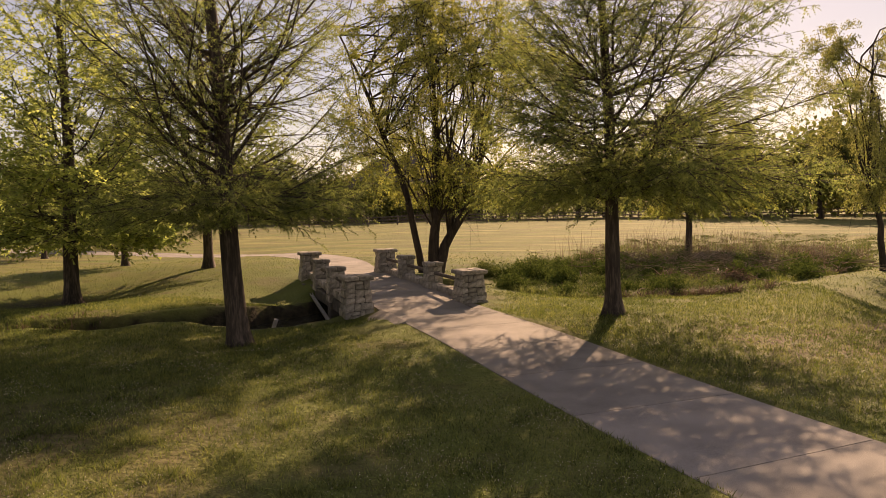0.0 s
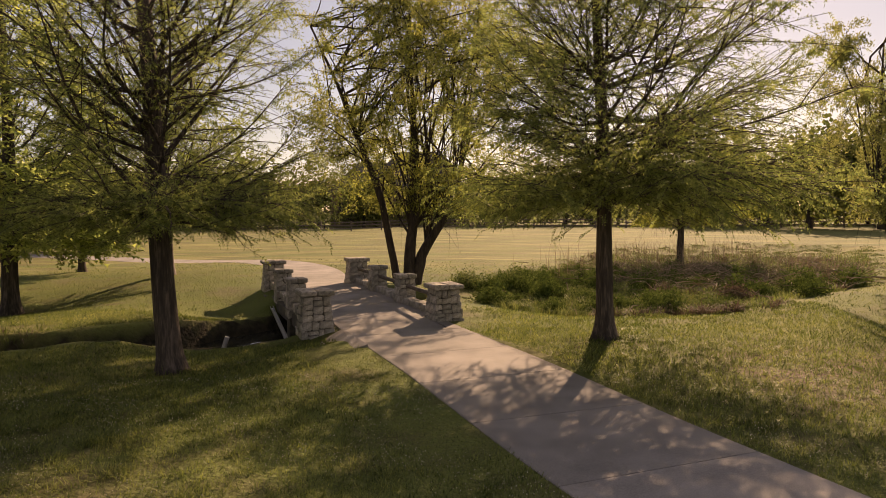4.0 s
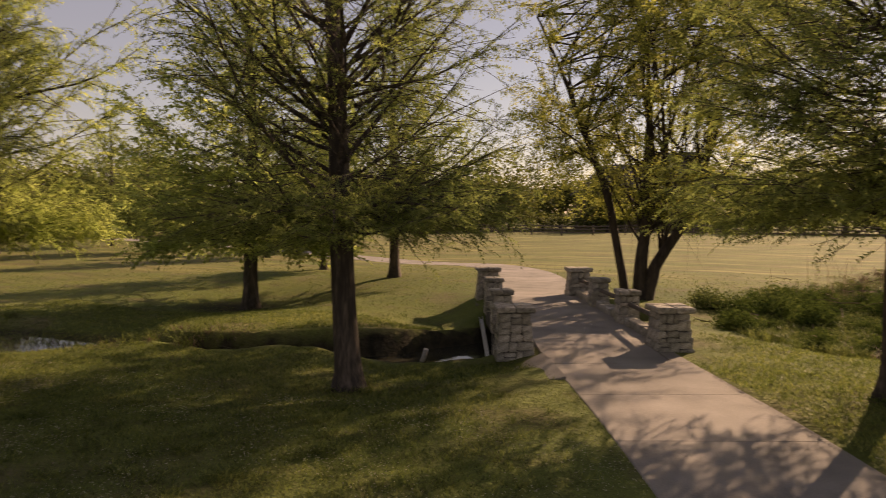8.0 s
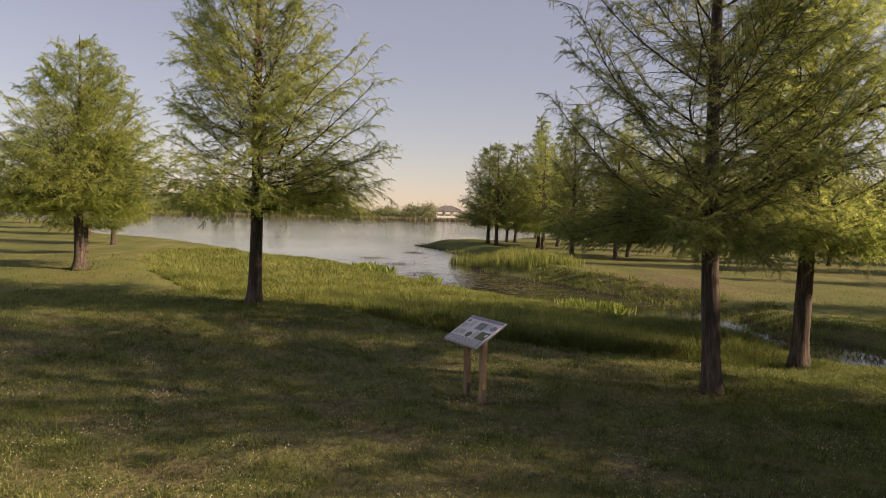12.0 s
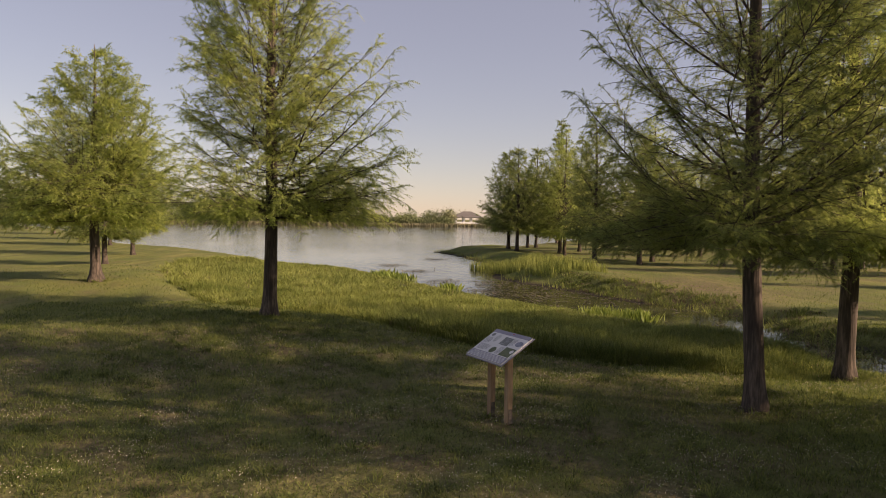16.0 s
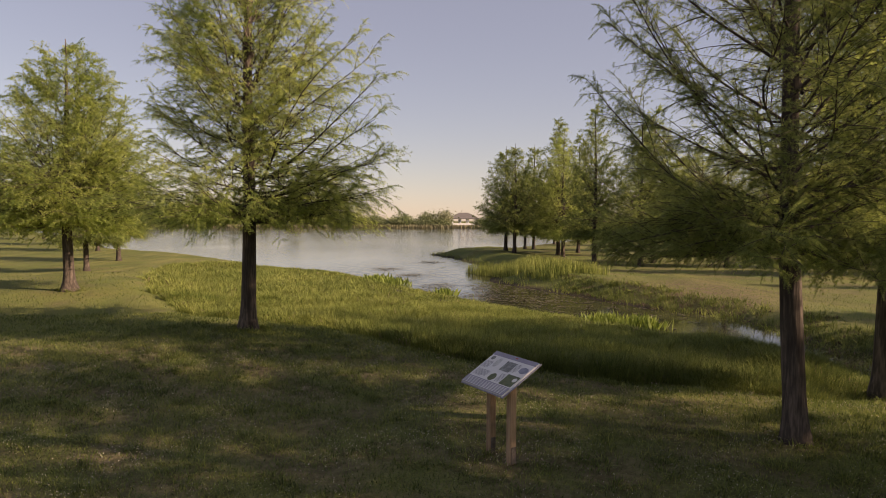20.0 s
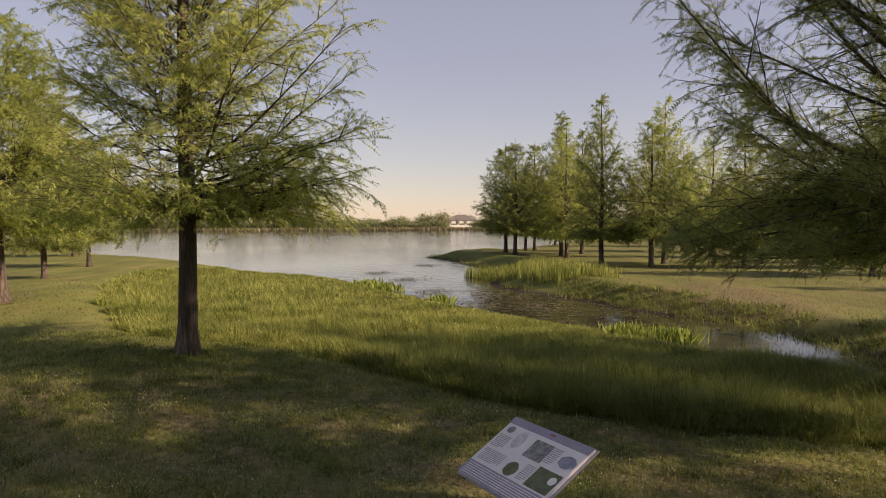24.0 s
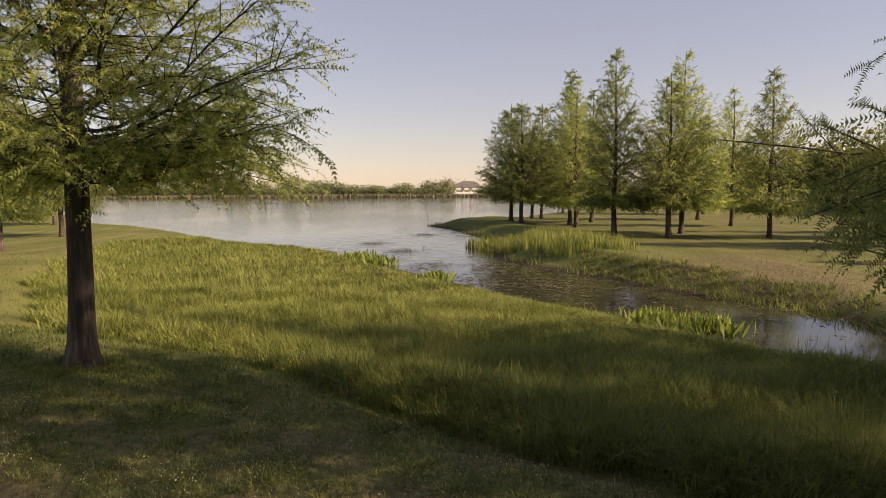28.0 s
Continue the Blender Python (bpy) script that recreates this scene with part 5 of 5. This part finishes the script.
O = np.stack([p[:, 0], p[:, 1], z - 0.005], 1)
V, F = spikes(O, rng.uniform(0.02, 0.07, len(p)), rng.uniform(0.1, 1.0, len(p)), 0.008 + 0.0008 * d)
tagged(link("lawn_grass", V, F, LAWN_BLADE), "short mown spring grass", "grass", kind="stuff")

p = scatter(150000, -14, 6, -3, 11)
p = p[(to_path(p) > 1.15) & (rough_noise(p[:, 0], p[:, 1], 1.6, 21) + rng.normal(0, 0.25, len(p)) > 0.12)]
z, _, _, ms, _ = height(p[:, 0], p[:, 1])
p, z = p[ms > 0.2][:34000], z[ms > 0.2][:34000]
O = np.stack([p[:, 0], p[:, 1], z + rng.uniform(0.03, 0.06, len(p))], 1)
V, F = leaves(O, unit(rng.normal(0, 1, (len(p), 3)) * [1, 1, 0.3]), np.tile([0, 0, 1.0], (len(p), 1)), rng.uniform(0.008, 0.015, len(p)), 0.9)
tagged(link("clover_flowers", V, F, CLOVER), "tiny white clover flowers in the lawn", "flowers", kind="stuff")

# tufts: blades leaning out of shared roots
def tufts(c, per, rad, H, lean, width, mat, name, label):
    k = np.repeat(np.arange(len(c)), per)
    n = len(k)
    a = rng.uniform(0, 2 * np.pi, n)
    off = np.stack([np.cos(a), np.sin(a)], 1) * (rng.uniform(0.1, 1, n) * rad)[:, None]
    p = c[k] + off
    z = height(p[:, 0], p[:, 1])[0]
    h = H[k] * rng.uniform(0.55, 1.2, n)
    a += rng.normal(0, 0.6, n)
    out = np.stack([np.cos(a), np.sin(a), 0 * a], 1)
    side = np.stack([-np.sin(a), np.cos(a), 0 * a], 1) * (width[k] * 0.5 * rng.uniform(0.7, 1.3, n))[:, None]
    ln = rng.uniform(0.15, 1.0, n) * lean
    up = np.array([0, 0, 1.0])
    O = np.stack([p[:, 0], p[:, 1], z - 0.03], 1)
    mid = O + out * (h * ln * 0.35)[:, None] + up * (h * 0.5)[:, None]
    tip = O + out * (h * ln * 1.3)[:, None] + up * (h * (1.02 - 0.35 * ln))[:, None]
    V = np.stack([O, mid - side, mid + side, tip], 1).reshape(-1, 3)
    b = (np.arange(n) * 4)[:, None]
    F = np.concatenate([np.concatenate([b, b + 1, b + 2], 1), np.concatenate([b + 1, b + 3, b + 2], 1)])
    tagged(link(name, V, F, mat), label, "grass", kind="stuff")


p = np.concatenate([scatter(30000, -16, 9, -3, 19), scatter(26000, -15, -3, -2, 10), scatter(14000, -5, 6, 5, 13)])
_, lk, ck, ms, br = height(p[:, 0], p[:, 1])
p = p[(to_path(p) > 1.25) & (ms > 0.1) & (ck > 0.45) & (br > 0) & (rough_noise(p[:, 0], p[:, 1], 0.9, 81) + 0.6 * rough_noise(p[:, 0], p[:, 1], 0.35, 82) + rng.normal(0, 0.12, len(p)) > 0.02)]
rank = np.clip(0.5 + 1.2 * rough_noise(p[:, 0], p[:, 1], 0.6, 83), 0.1, 1.2)
tufts(p, 8, 0.075, (0.035 + 0.085 * rank) * rng.uniform(0.6, 1.3, len(p)), 1.2, np.full(len(p), 0.0085), LAWN_BLADE, "lawn_tufts", "coarser uneven tufts in the mown lawn")
p = np.concatenate([scatter(44000, -24, -9.5, -6, 12), scatter(24000, -47, -20, -12, 11)])
z, lk, ck, ms, br = height(p[:, 0], p[:, 1])
ok = (ms < -0.15 + 0.4 * rough_noise(p[:, 0], p[:, 1], 1.3, 31)) & (ck > 0.15) & (lk > -0.3)
ok &= rng.uniform(0, 1, len(p)) < 0.72 + 0.6 * rough_noise(p[:, 0], p[:, 1], 1.6, 33)
p, ms, wet = p[ok], ms[ok], np.minimum(lk, ck + 0.3)[ok]
tall = (0.24 + 0.17 * smooth(-ms / 1.2) + 0.13 * rough_noise(p[:, 0], p[:, 1], 2.6, 32) + 0.07 * rough_noise(p[:, 0], p[:, 1], 0.8, 34)) * rng.uniform(0.8, 1.2, len(p))
tall = np.maximum(tall * np.where(p[:, 0] < -19, 0.85, np.where(p[:, 0] < -15.5, 0.9, 1.15)) * np.clip(0.34 + 0.14 * wet, 0.34, 1), 0.12)
wide = 0.0075 + 0.0006 * np.clip(-p[:, 0] - 10, 0, 30)
old = rng.uniform(0, 1, len(p)) < 0.05
# coarse clumps gather where tree shade falls and take the darker blade colour
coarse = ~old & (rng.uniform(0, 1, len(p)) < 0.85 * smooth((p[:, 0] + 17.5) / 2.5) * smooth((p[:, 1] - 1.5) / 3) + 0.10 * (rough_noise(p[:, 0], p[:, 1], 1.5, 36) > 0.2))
tufts(p[coarse], 17, 0.19, tall[coarse] * 1.15, 1.0, wide[coarse], SEDGE, "marsh_sedge", "arching sedge clumps at the marsh edge, toned dark for tree shade")
old_or = old | coarse
tufts(p[~old_or], 15, 0.18, tall[~old_or] * 1.08, 0.9, wide[~old_or], REED, "marsh_grass", "tall green tufted marsh grass along the inlet")
tufts(p[old], 9, 0.14, tall[old] * 0.95, 0.9, wide[old] * 0.8, DRY, "dead_marsh_grass", "straw-coloured dead blades among the marsh grass")

# rank weeds left unmown round the trunks
for x, y, rad in ((-15.27, 0.26, 0.62), (-22.6, -6.6, 0.5), (-11.3, 10.82, 0.45), (-4.6, 11.97, 0.32), (2.4, 13.05, 0.28), (-8.57, 7.8, 0.3)):
    n = int(110 * rad)
    a = rng.uniform(0, 6.283, n)
    q = np.stack([x + np.cos(a) * rad * rng.uniform(0.3, 1, n), y + np.sin(a) * rad * rng.uniform(0.3, 1, n)], 1)
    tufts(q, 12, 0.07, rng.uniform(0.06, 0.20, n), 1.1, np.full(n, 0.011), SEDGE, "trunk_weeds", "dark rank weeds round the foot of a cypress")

# a fringe of reeds round the peninsula, on the creek banks and along the far shore
p = np.concatenate([scatter(52000, -72, -17, 6, 17), scatter(16000, -24, -10, 10, 20)])
z, lk, ck, ms, br = height(p[:, 0], p[:, 1])
edge = np.minimum(np.abs(lk - 0.3), np.where(p[:, 0] > -19, np.abs(ck - 0.5) * 2.5, 9))
ok = (rng.uniform(0, 1, len(p)) < np.exp(-(edge / 0.45) ** 2) * np.clip(0.35 + 1.2 * rough_noise(p[:, 0], p[:, 1], 2.4, 37), 0.04, 1)) & (ms > 0) & (z > WATER_Z - 0.25)
p, z = p[ok], z[ok]
tall = np.where(p[:, 0] > -19, 0.17, 0.24) * rng.uniform(0.4, 1.4, len(p))
V, F = blades(np.stack([p[:, 0], p[:, 1], z - 0.02], 1), tall, rng.uniform(0.05, 0.6, len(p)), 0.010 + 0.012 * np.clip((-p[:, 0] - 10) / 40, 0, 1))
tagged(link("bank_reeds", V, F, REED), "low reeds fringing the water's edge", "reeds", kind="stuff")
# a stand of taller reeds in the shallows off the peninsula
q = np.array([-37.5, 10.2]) + scatter(5200, -5.4, 4.6, -1.5, 1.9) @ np.array([[0.95, 0.30], [-0.30, 0.95]])
q = q[rough_noise(q[:, 0], q[:, 1], 1.8, 38) > -0.28]
V, F = blades(np.stack([q[:, 0], q[:, 1], np.maximum(height(q[:, 0], q[:, 1])[0], WATER_Z) - 0.03], 1), rng.uniform(0.3, 0.75, len(q)), rng.uniform(0.03, 0.35, len(q)), rng.uniform(0.016, 0.03, len(q)))
tagged(link("inlet_reeds", V, F, REED), "stand of upright green reeds in the shallows off the peninsula", "reeds", kind="stuff")
# the unmown bank of the peninsula: mixed green and brown tussocks
q = scatter(22000, -46, -16.5, 9, 19)
z, lk, ck, ms, br = height(q[:, 0], q[:, 1])
edge = np.minimum(lk, np.where(q[:, 0] > -23, ck, 9))
keep = (edge > 0.1) & (edge < 2.0 + 1.1 * rough_noise(q[:, 0], q[:, 1], 3.0, 39)) & (q[:, 1] > 10.2 - 0.12 * (q[:, 0] + 30)) & (ms > 0.3) & (rng.uniform(0, 1, len(q)) < 0.55 + 0.9 * rough_noise(q[:, 0], q[:, 1], 0.9, 40))
q = q[keep]
rank = rough_noise(q[:, 0], q[:, 1], 1.4, 41) + rng.normal(0, 0.25, len(q))
tall = (0.10 + 0.16 * np.clip(rank + 0.5, 0, 1)) * rng.uniform(0.6, 1.5, len(q))
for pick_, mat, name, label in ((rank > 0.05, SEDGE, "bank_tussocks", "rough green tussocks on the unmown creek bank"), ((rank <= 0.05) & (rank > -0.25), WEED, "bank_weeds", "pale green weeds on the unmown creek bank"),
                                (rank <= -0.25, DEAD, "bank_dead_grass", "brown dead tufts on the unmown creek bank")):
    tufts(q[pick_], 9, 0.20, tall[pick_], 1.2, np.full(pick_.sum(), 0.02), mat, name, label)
q = scatter(9000, -18, -8.5, 11, 16)
z, lk, ck, ms, br = height(q[:, 0], q[:, 1])
q = q[(ck > -0.22) & (ck < 0.55) & (rng.uniform(0, 1, len(q)) < 0.75 * smooth((0.6 - ck) / 0.5) * (0.5 + rough_noise(q[:, 0], q[:, 1], 0.7, 44)))]
brown = rng.uniform(0, 1, len(q)) < 0.35
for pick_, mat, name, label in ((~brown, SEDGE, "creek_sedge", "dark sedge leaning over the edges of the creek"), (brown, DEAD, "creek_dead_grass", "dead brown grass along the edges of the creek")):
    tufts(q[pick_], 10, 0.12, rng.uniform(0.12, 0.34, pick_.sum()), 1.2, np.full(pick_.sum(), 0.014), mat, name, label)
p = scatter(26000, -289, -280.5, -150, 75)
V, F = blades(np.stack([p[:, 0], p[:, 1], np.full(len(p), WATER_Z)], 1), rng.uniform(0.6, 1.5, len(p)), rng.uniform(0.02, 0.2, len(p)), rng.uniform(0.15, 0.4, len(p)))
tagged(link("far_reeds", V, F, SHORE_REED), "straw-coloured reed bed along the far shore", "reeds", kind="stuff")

p = scatter(30000, -34, -18, 6.5, 13.5)
z, lk, ck, ms, br = height(p[:, 0], p[:, 1])
ok = (np.minimum(lk, ck) < 0.1) & (rough_noise(p[:, 0], p[:, 1], 1.1, 61) + 0.5 * rough_noise(p[:, 0], p[:, 1], 0.4, 62) + 0.05 * (p[:, 0] + 25) < -0.3)
p = p[ok][:2400]
O = np.stack([p[:, 0], p[:, 1], np.full(len(p), WATER_Z + 0.006) + rng.uniform(0, 0.02, len(p))], 1)
D = unit(rng.normal(0, 1, (len(p), 3)) * [1, 1, 0.08])
V, F = leaves(O, D, unit(np.cross(D, [0, 0, 1.0])), rng.uniform(0.05, 0.14, len(p)), 0.6)
tagged(link("floating_weed", V, F, material("floating_weed", (0.045, 0.04, 0.018), (0.12, 0.105, 0.045), 1.5, 0.6, 0, 9, island=0.4)), "brown-green floating weed in the shallow inlet", "water plants", kind="stuff")

n = 3200
at = np.array([(-31.0, 4.2), (-33.5, 5.2), (-36.0, 3.0), (-29.0, 6.6), (-40.0, 4.0), (-27.5, 8.6), (-45.0, 2.5), (-52.0, 5.5)])
q = at[rng.integers(0, len(at), n)] + rng.normal(0, 1, (n, 2)) * [0.9, 0.5]
q = q[height(q[:, 0], q[:, 1])[1] < -0.2]
n = len(q)
D = unit(rng.normal(0, 1, (n, 3)) * [1, 1, 0.06])
V, F = leaves(np.stack([q[:, 0], q[:, 1], WATER_Z + rng.uniform(0.004, 0.02, n)], 1), D, unit(np.cross(D, [0, 0, 1.0])), rng.uniform(0.06, 0.16, n), 0.6)
tagged(link("floating_mats", V, F, bpy.data.materials["floating_weed"]), "small dark mats of weed floating on the lake", "water plants", kind="stuff")

# broad upright leaves at the inlet mouth
lily = [(-21.3, 9.4, 0.8, 520), (-20.7, 10.3, 0.7, 420), (-34.5, 2.9, 1.0, 360), (-36.5, 2.1, 1.0, 260), (-29.2, 5.1, 0.6, 200)]
for x, y, rad, n in lily:
    q = np.array([x, y]) + rng.normal(0, 0.45, (n, 2)) * rad * np.array([1.0, 0.8])
    O = np.stack([q[:, 0], q[:, 1], np.full(n, WATER_Z - 0.05)], 1)
    D = unit(np.stack([rng.normal(0, 0.35, n), rng.normal(0, 0.35, n), np.ones(n)], 1))
    V, F = leaves(O, D, unit(np.cross(D, rng.normal(0, 1, (n, 3)))), rng.uniform(0.22, 0.46, n), 0.22)
    tagged(link("pickerel_plants", V, F, LILY), "bright upright water plants in the shallows", "water plants", kind="stuff")

# weeds and dead stalks in the overgrown ditch, growing in clumps
def clumps(n, per, leaf_lo, leaf_hi, spread_lo, spread_hi, tall, width):
    c = scatter(n * 4, -2, 24, 15, 50)
    br = height(c[:, 0], c[:, 1])[4]
    c = c[(br < 0.1) & (to_path(c) > 1.6) & (np.hypot(c[:, 0] + 3.2, c[:, 1] - 18.2) > 3.4)][:n]
    k = np.repeat(np.arange(len(c)), per)
    rad = rng.uniform(spread_lo, spread_hi, len(c))[k]
    q = unit(rng.normal(0, 1, (len(k), 3))) * rng.uniform(0.3, 1, (len(k), 1)) ** 0.5
    x, y = c[k, 0] + q[:, 0] * rad, c[k, 1] + q[:, 1] * rad
    O = np.stack([x, y, height(x, y)[0] + np.abs(q[:, 2]) * rad * tall * rng.uniform(0.7, 1.1, len(k))], 1)
    D = unit(q * [1, 1, 0.6] + rng.normal(0, 0.5, (len(k), 3)) + [0, 0, 0.5])
    return leaves(O, D, unit(np.cross(D, rng.normal(0, 1, (len(k), 3)))), rng.uniform(leaf_lo, leaf_hi, len(k)), width)


def in_ditch(n, x0, x1, y0, y1, seed, cut, size=1.6):
    """Spots inside the ditch, gathered by rolling noise."""
    q = scatter(n * 8, x0, x1, y0, y1)
    br = height(q[:, 0], q[:, 1])[4]
    q = q[(br < -0.5) & (to_path(q) > 1.6) & (rough_noise(q[:, 0], q[:, 1], size, seed) > cut)]
    return q[:n]


V, F = clumps(700, 84, 0.035, 0.09, 0.16, 0.5, 0.24, 0.4)
tagged(link("ditch_weeds", V, F, WEED), "lumpy green weeds filling the overgrown ditch", "weeds", kind="stuff")
q = in_ditch(800, -1, 6.5, 16, 29, 71, -0.1)
tufts(q, 30, 0.22, rng.uniform(0.12, 0.34, len(q)), 1.2, np.full(len(q), 0.02), WEED, "weed_tufts", "spiky dark green weed tufts in the ditch")
q = in_ditch(170, 3, 15, 17, 34, 73, -0.1)
tufts(q, 36, 0.26, rng.uniform(0.14, 0.36, len(q)), 1.2, np.full(len(q), 0.02), WEED, "weed_tufts", "spiky dark green weed tufts in the ditch")
q = in_ditch(230, 4.5, 17, 21, 38, 75, 0.0)
tufts(q, 34, 0.32, rng.uniform(0.2, 0.55, len(q)), 1.2, np.full(len(q), 0.02), DEAD, "dead_weeds", "matted dead brown weeds in the ditch")
q = np.stack([rng.uniform(2.8, 7.2, 46), rng.normal(0, 0.22, 46)], 1)
q[:, 1] += 16.95 + 0.17 * np.clip(q[:, 0] - 5.0, 0, 9) ** 2
tufts(q, 42, 0.18, rng.uniform(0.14, 0.34, 46), 1.1, np.full(46, 0.015), DEAD, "dead_weeds", "dark dead tufts along the mown edge of the ditch")
p = in_ditch(30000, -2, 20, 15, 40, 77, -0.6)
z = height(p[:, 0], p[:, 1])[0]
V, F = blades(np.stack([p[:, 0], p[:, 1], z], 1), rng.uniform(0.08, 0.26, len(p)), rng.uniform(0.1, 0.9, len(p)), rng.uniform(0.010, 0.020, len(p)))
tagged(link("ditch_grass", V, F, LAWN_BLADE), "rank green grass between the ditch weeds", "grass", kind="stuff")
q = in_ditch(1500, 0.5, 16, 25, 44, 79, -0.2, 3.0)
V, F = blades(np.stack([q[:, 0], q[:, 1], height(q[:, 0], q[:, 1])[0]], 1), rng.uniform(0.5, 1.5, len(q)), rng.uniform(0.05, 0.5, len(q)), rng.uniform(0.006, 0.012, len(q)))
tagged(link("dead_stalks", V, F, DRY), "thin dry stalks standing at the back of the ditch", "stalks", kind="stuff")
n = 710
q = np.concatenate([np.array([8.6, 26.0]) + rng.normal(0, 1, (650, 2)) * [2.2, 2.6], np.array([4.0, 20.5]) + rng.normal(0, 1, (60, 2)) * [2.6, 1.6]])
a, el = rng.uniform(0, 6.28, n), rng.uniform(-0.15, 0.4, n)
ln = rng.uniform(0.3, 1.5, n) * np.where(np.arange(n) < 650, 1, 0.5)
A = np.stack([q[:, 0], q[:, 1], height(q[:, 0], q[:, 1])[0] + rng.uniform(0.05, 0.5, n) * np.where(np.arange(n) < 650, 1, 0.5)], 1)
D = np.stack([np.cos(a) * np.cos(el), np.sin(a) * np.cos(el), np.sin(el)], 1)
t = np.linspace(0, 1, 4)
V, F = tubes(A[:, None] + D[:, None] * (ln[:, None] * t)[..., None] + rng.normal(0, 0.03, (n, 4, 3)), (0.013 * (1 - 0.7 * t)[None] * rng.uniform(0.5, 1.6, (n, 1))), 4)
tagged(link("brush_pile", V, F, DRY), "heap of dead pale branches lying in the ditch", "branches", kind="stuff")


def low_bush(x, y, rad, tall, seed, mat, label):
    """A small bush: stems and a rounded, gappy mass of leaves."""
    r = np.random.default_rng(seed)
    bush = tagged(new("bush"), label, "bush")
    n = 26
    tip = unit(r.normal(0, 1, (n, 3)) * [1, 1, 0.6] + [0, 0, 0.5]) * [rad, rad, tall] * r.uniform(0.6, 1.0, (n, 1))
    tip[:, 2] = np.abs(tip[:, 2]) + 0.1
    s = np.linspace(0, 1, 5)
    V, F = tubes(tip[:, None] * s[:, None] * np.array([1, 1, 1.0]) - np.array([0, 0, 0.05]), 0.012 * (1.1 - s)[None] * np.ones((n, 1)), 4)
    link("stems", V, F, BARK_DARK, bush)
    k = r.integers(0, n, 1500)
    O = tip[k] * r.uniform(0.35, 1.05, (1500, 1)) + r.normal(0, 0.09, (1500, 3))
    O[:, 2] = np.maximum(O[:, 2], 0.02)
    LD = unit(r.normal(0, 1, (1500, 3)) + [0, 0, 0.3])
    V, F = leaves(O, LD, unit(np.cross(LD, r.normal(0, 1, (1500, 3)))), r.uniform(0.05, 0.1, 1500), 0.5)
    link("foliage", V, F, mat, bush)
    bush.matrix_world = pose(x, y, level(x, y), 0, 0, seed * 40)
    return bush


low_bush(10.4, 24.3, 0.75, 0.8, 3, WEED, "rounded dark green bush at the ditch edge")
low_bush(9.5, 22.3, 0.5, 0.5, 4, WEED, "small dark bush among dead branches")
low_bush(1.3, 23.0, 0.6, 0.75, 5, WEED, "dark pointed bush in the weedy ditch")
low_bush(-0.2, 22.2, 0.55, 0.5, 6, WEED, "low bush at the foot of the leaning tree")
low_bush(7.0, 20.0, 0.45, 0.4, 7, DEAD, "small dead brown bush in the ditch")
mounds = [low_bush(0.6, 19.6, 0.55, 0.42, 8, MOUND, "low mound of dark green dock leaves in the ditch"), low_bush(2.2, 21.4, 0.6, 0.5, 9, MOUND, "low mound of dark green dock leaves in the ditch")]
spots = [(x, y) for x, y in scatter(900, -0.4, 12.0, 17.4, 31.0) if height(np.array([x]), np.array([y]))[4][0] < -0.45 and abs(x + 0.45 * (y - 19)) > 1.2 and (x < 4.5 or rng.uniform() < 0.25)]
kept = []
for x, y in spots:
    if len(kept) < 62 and np.hypot(x + 3.0, y - 18.0) > 3.2 and all((x - u) ** 2 + (y - v) ** 2 > 0.8 for u, v in kept):
        kept.append((x, y))
        g = rng.uniform(0.55, 1.15)
        c = copy_thing(mounds[len(kept) % 2], Matrix())
        c.matrix_basis = pose(x, y, level(x, y) - 0.03, 0, 0, rng.uniform(0, 360)) @ Matrix.Diagonal((g, g, g * rng.uniform(0.7, 1.3), 1))
        tagged(c, group="leafy mounds in the ditch")
for mound in mounds:
    tagged(mound, group="leafy mounds in the ditch")
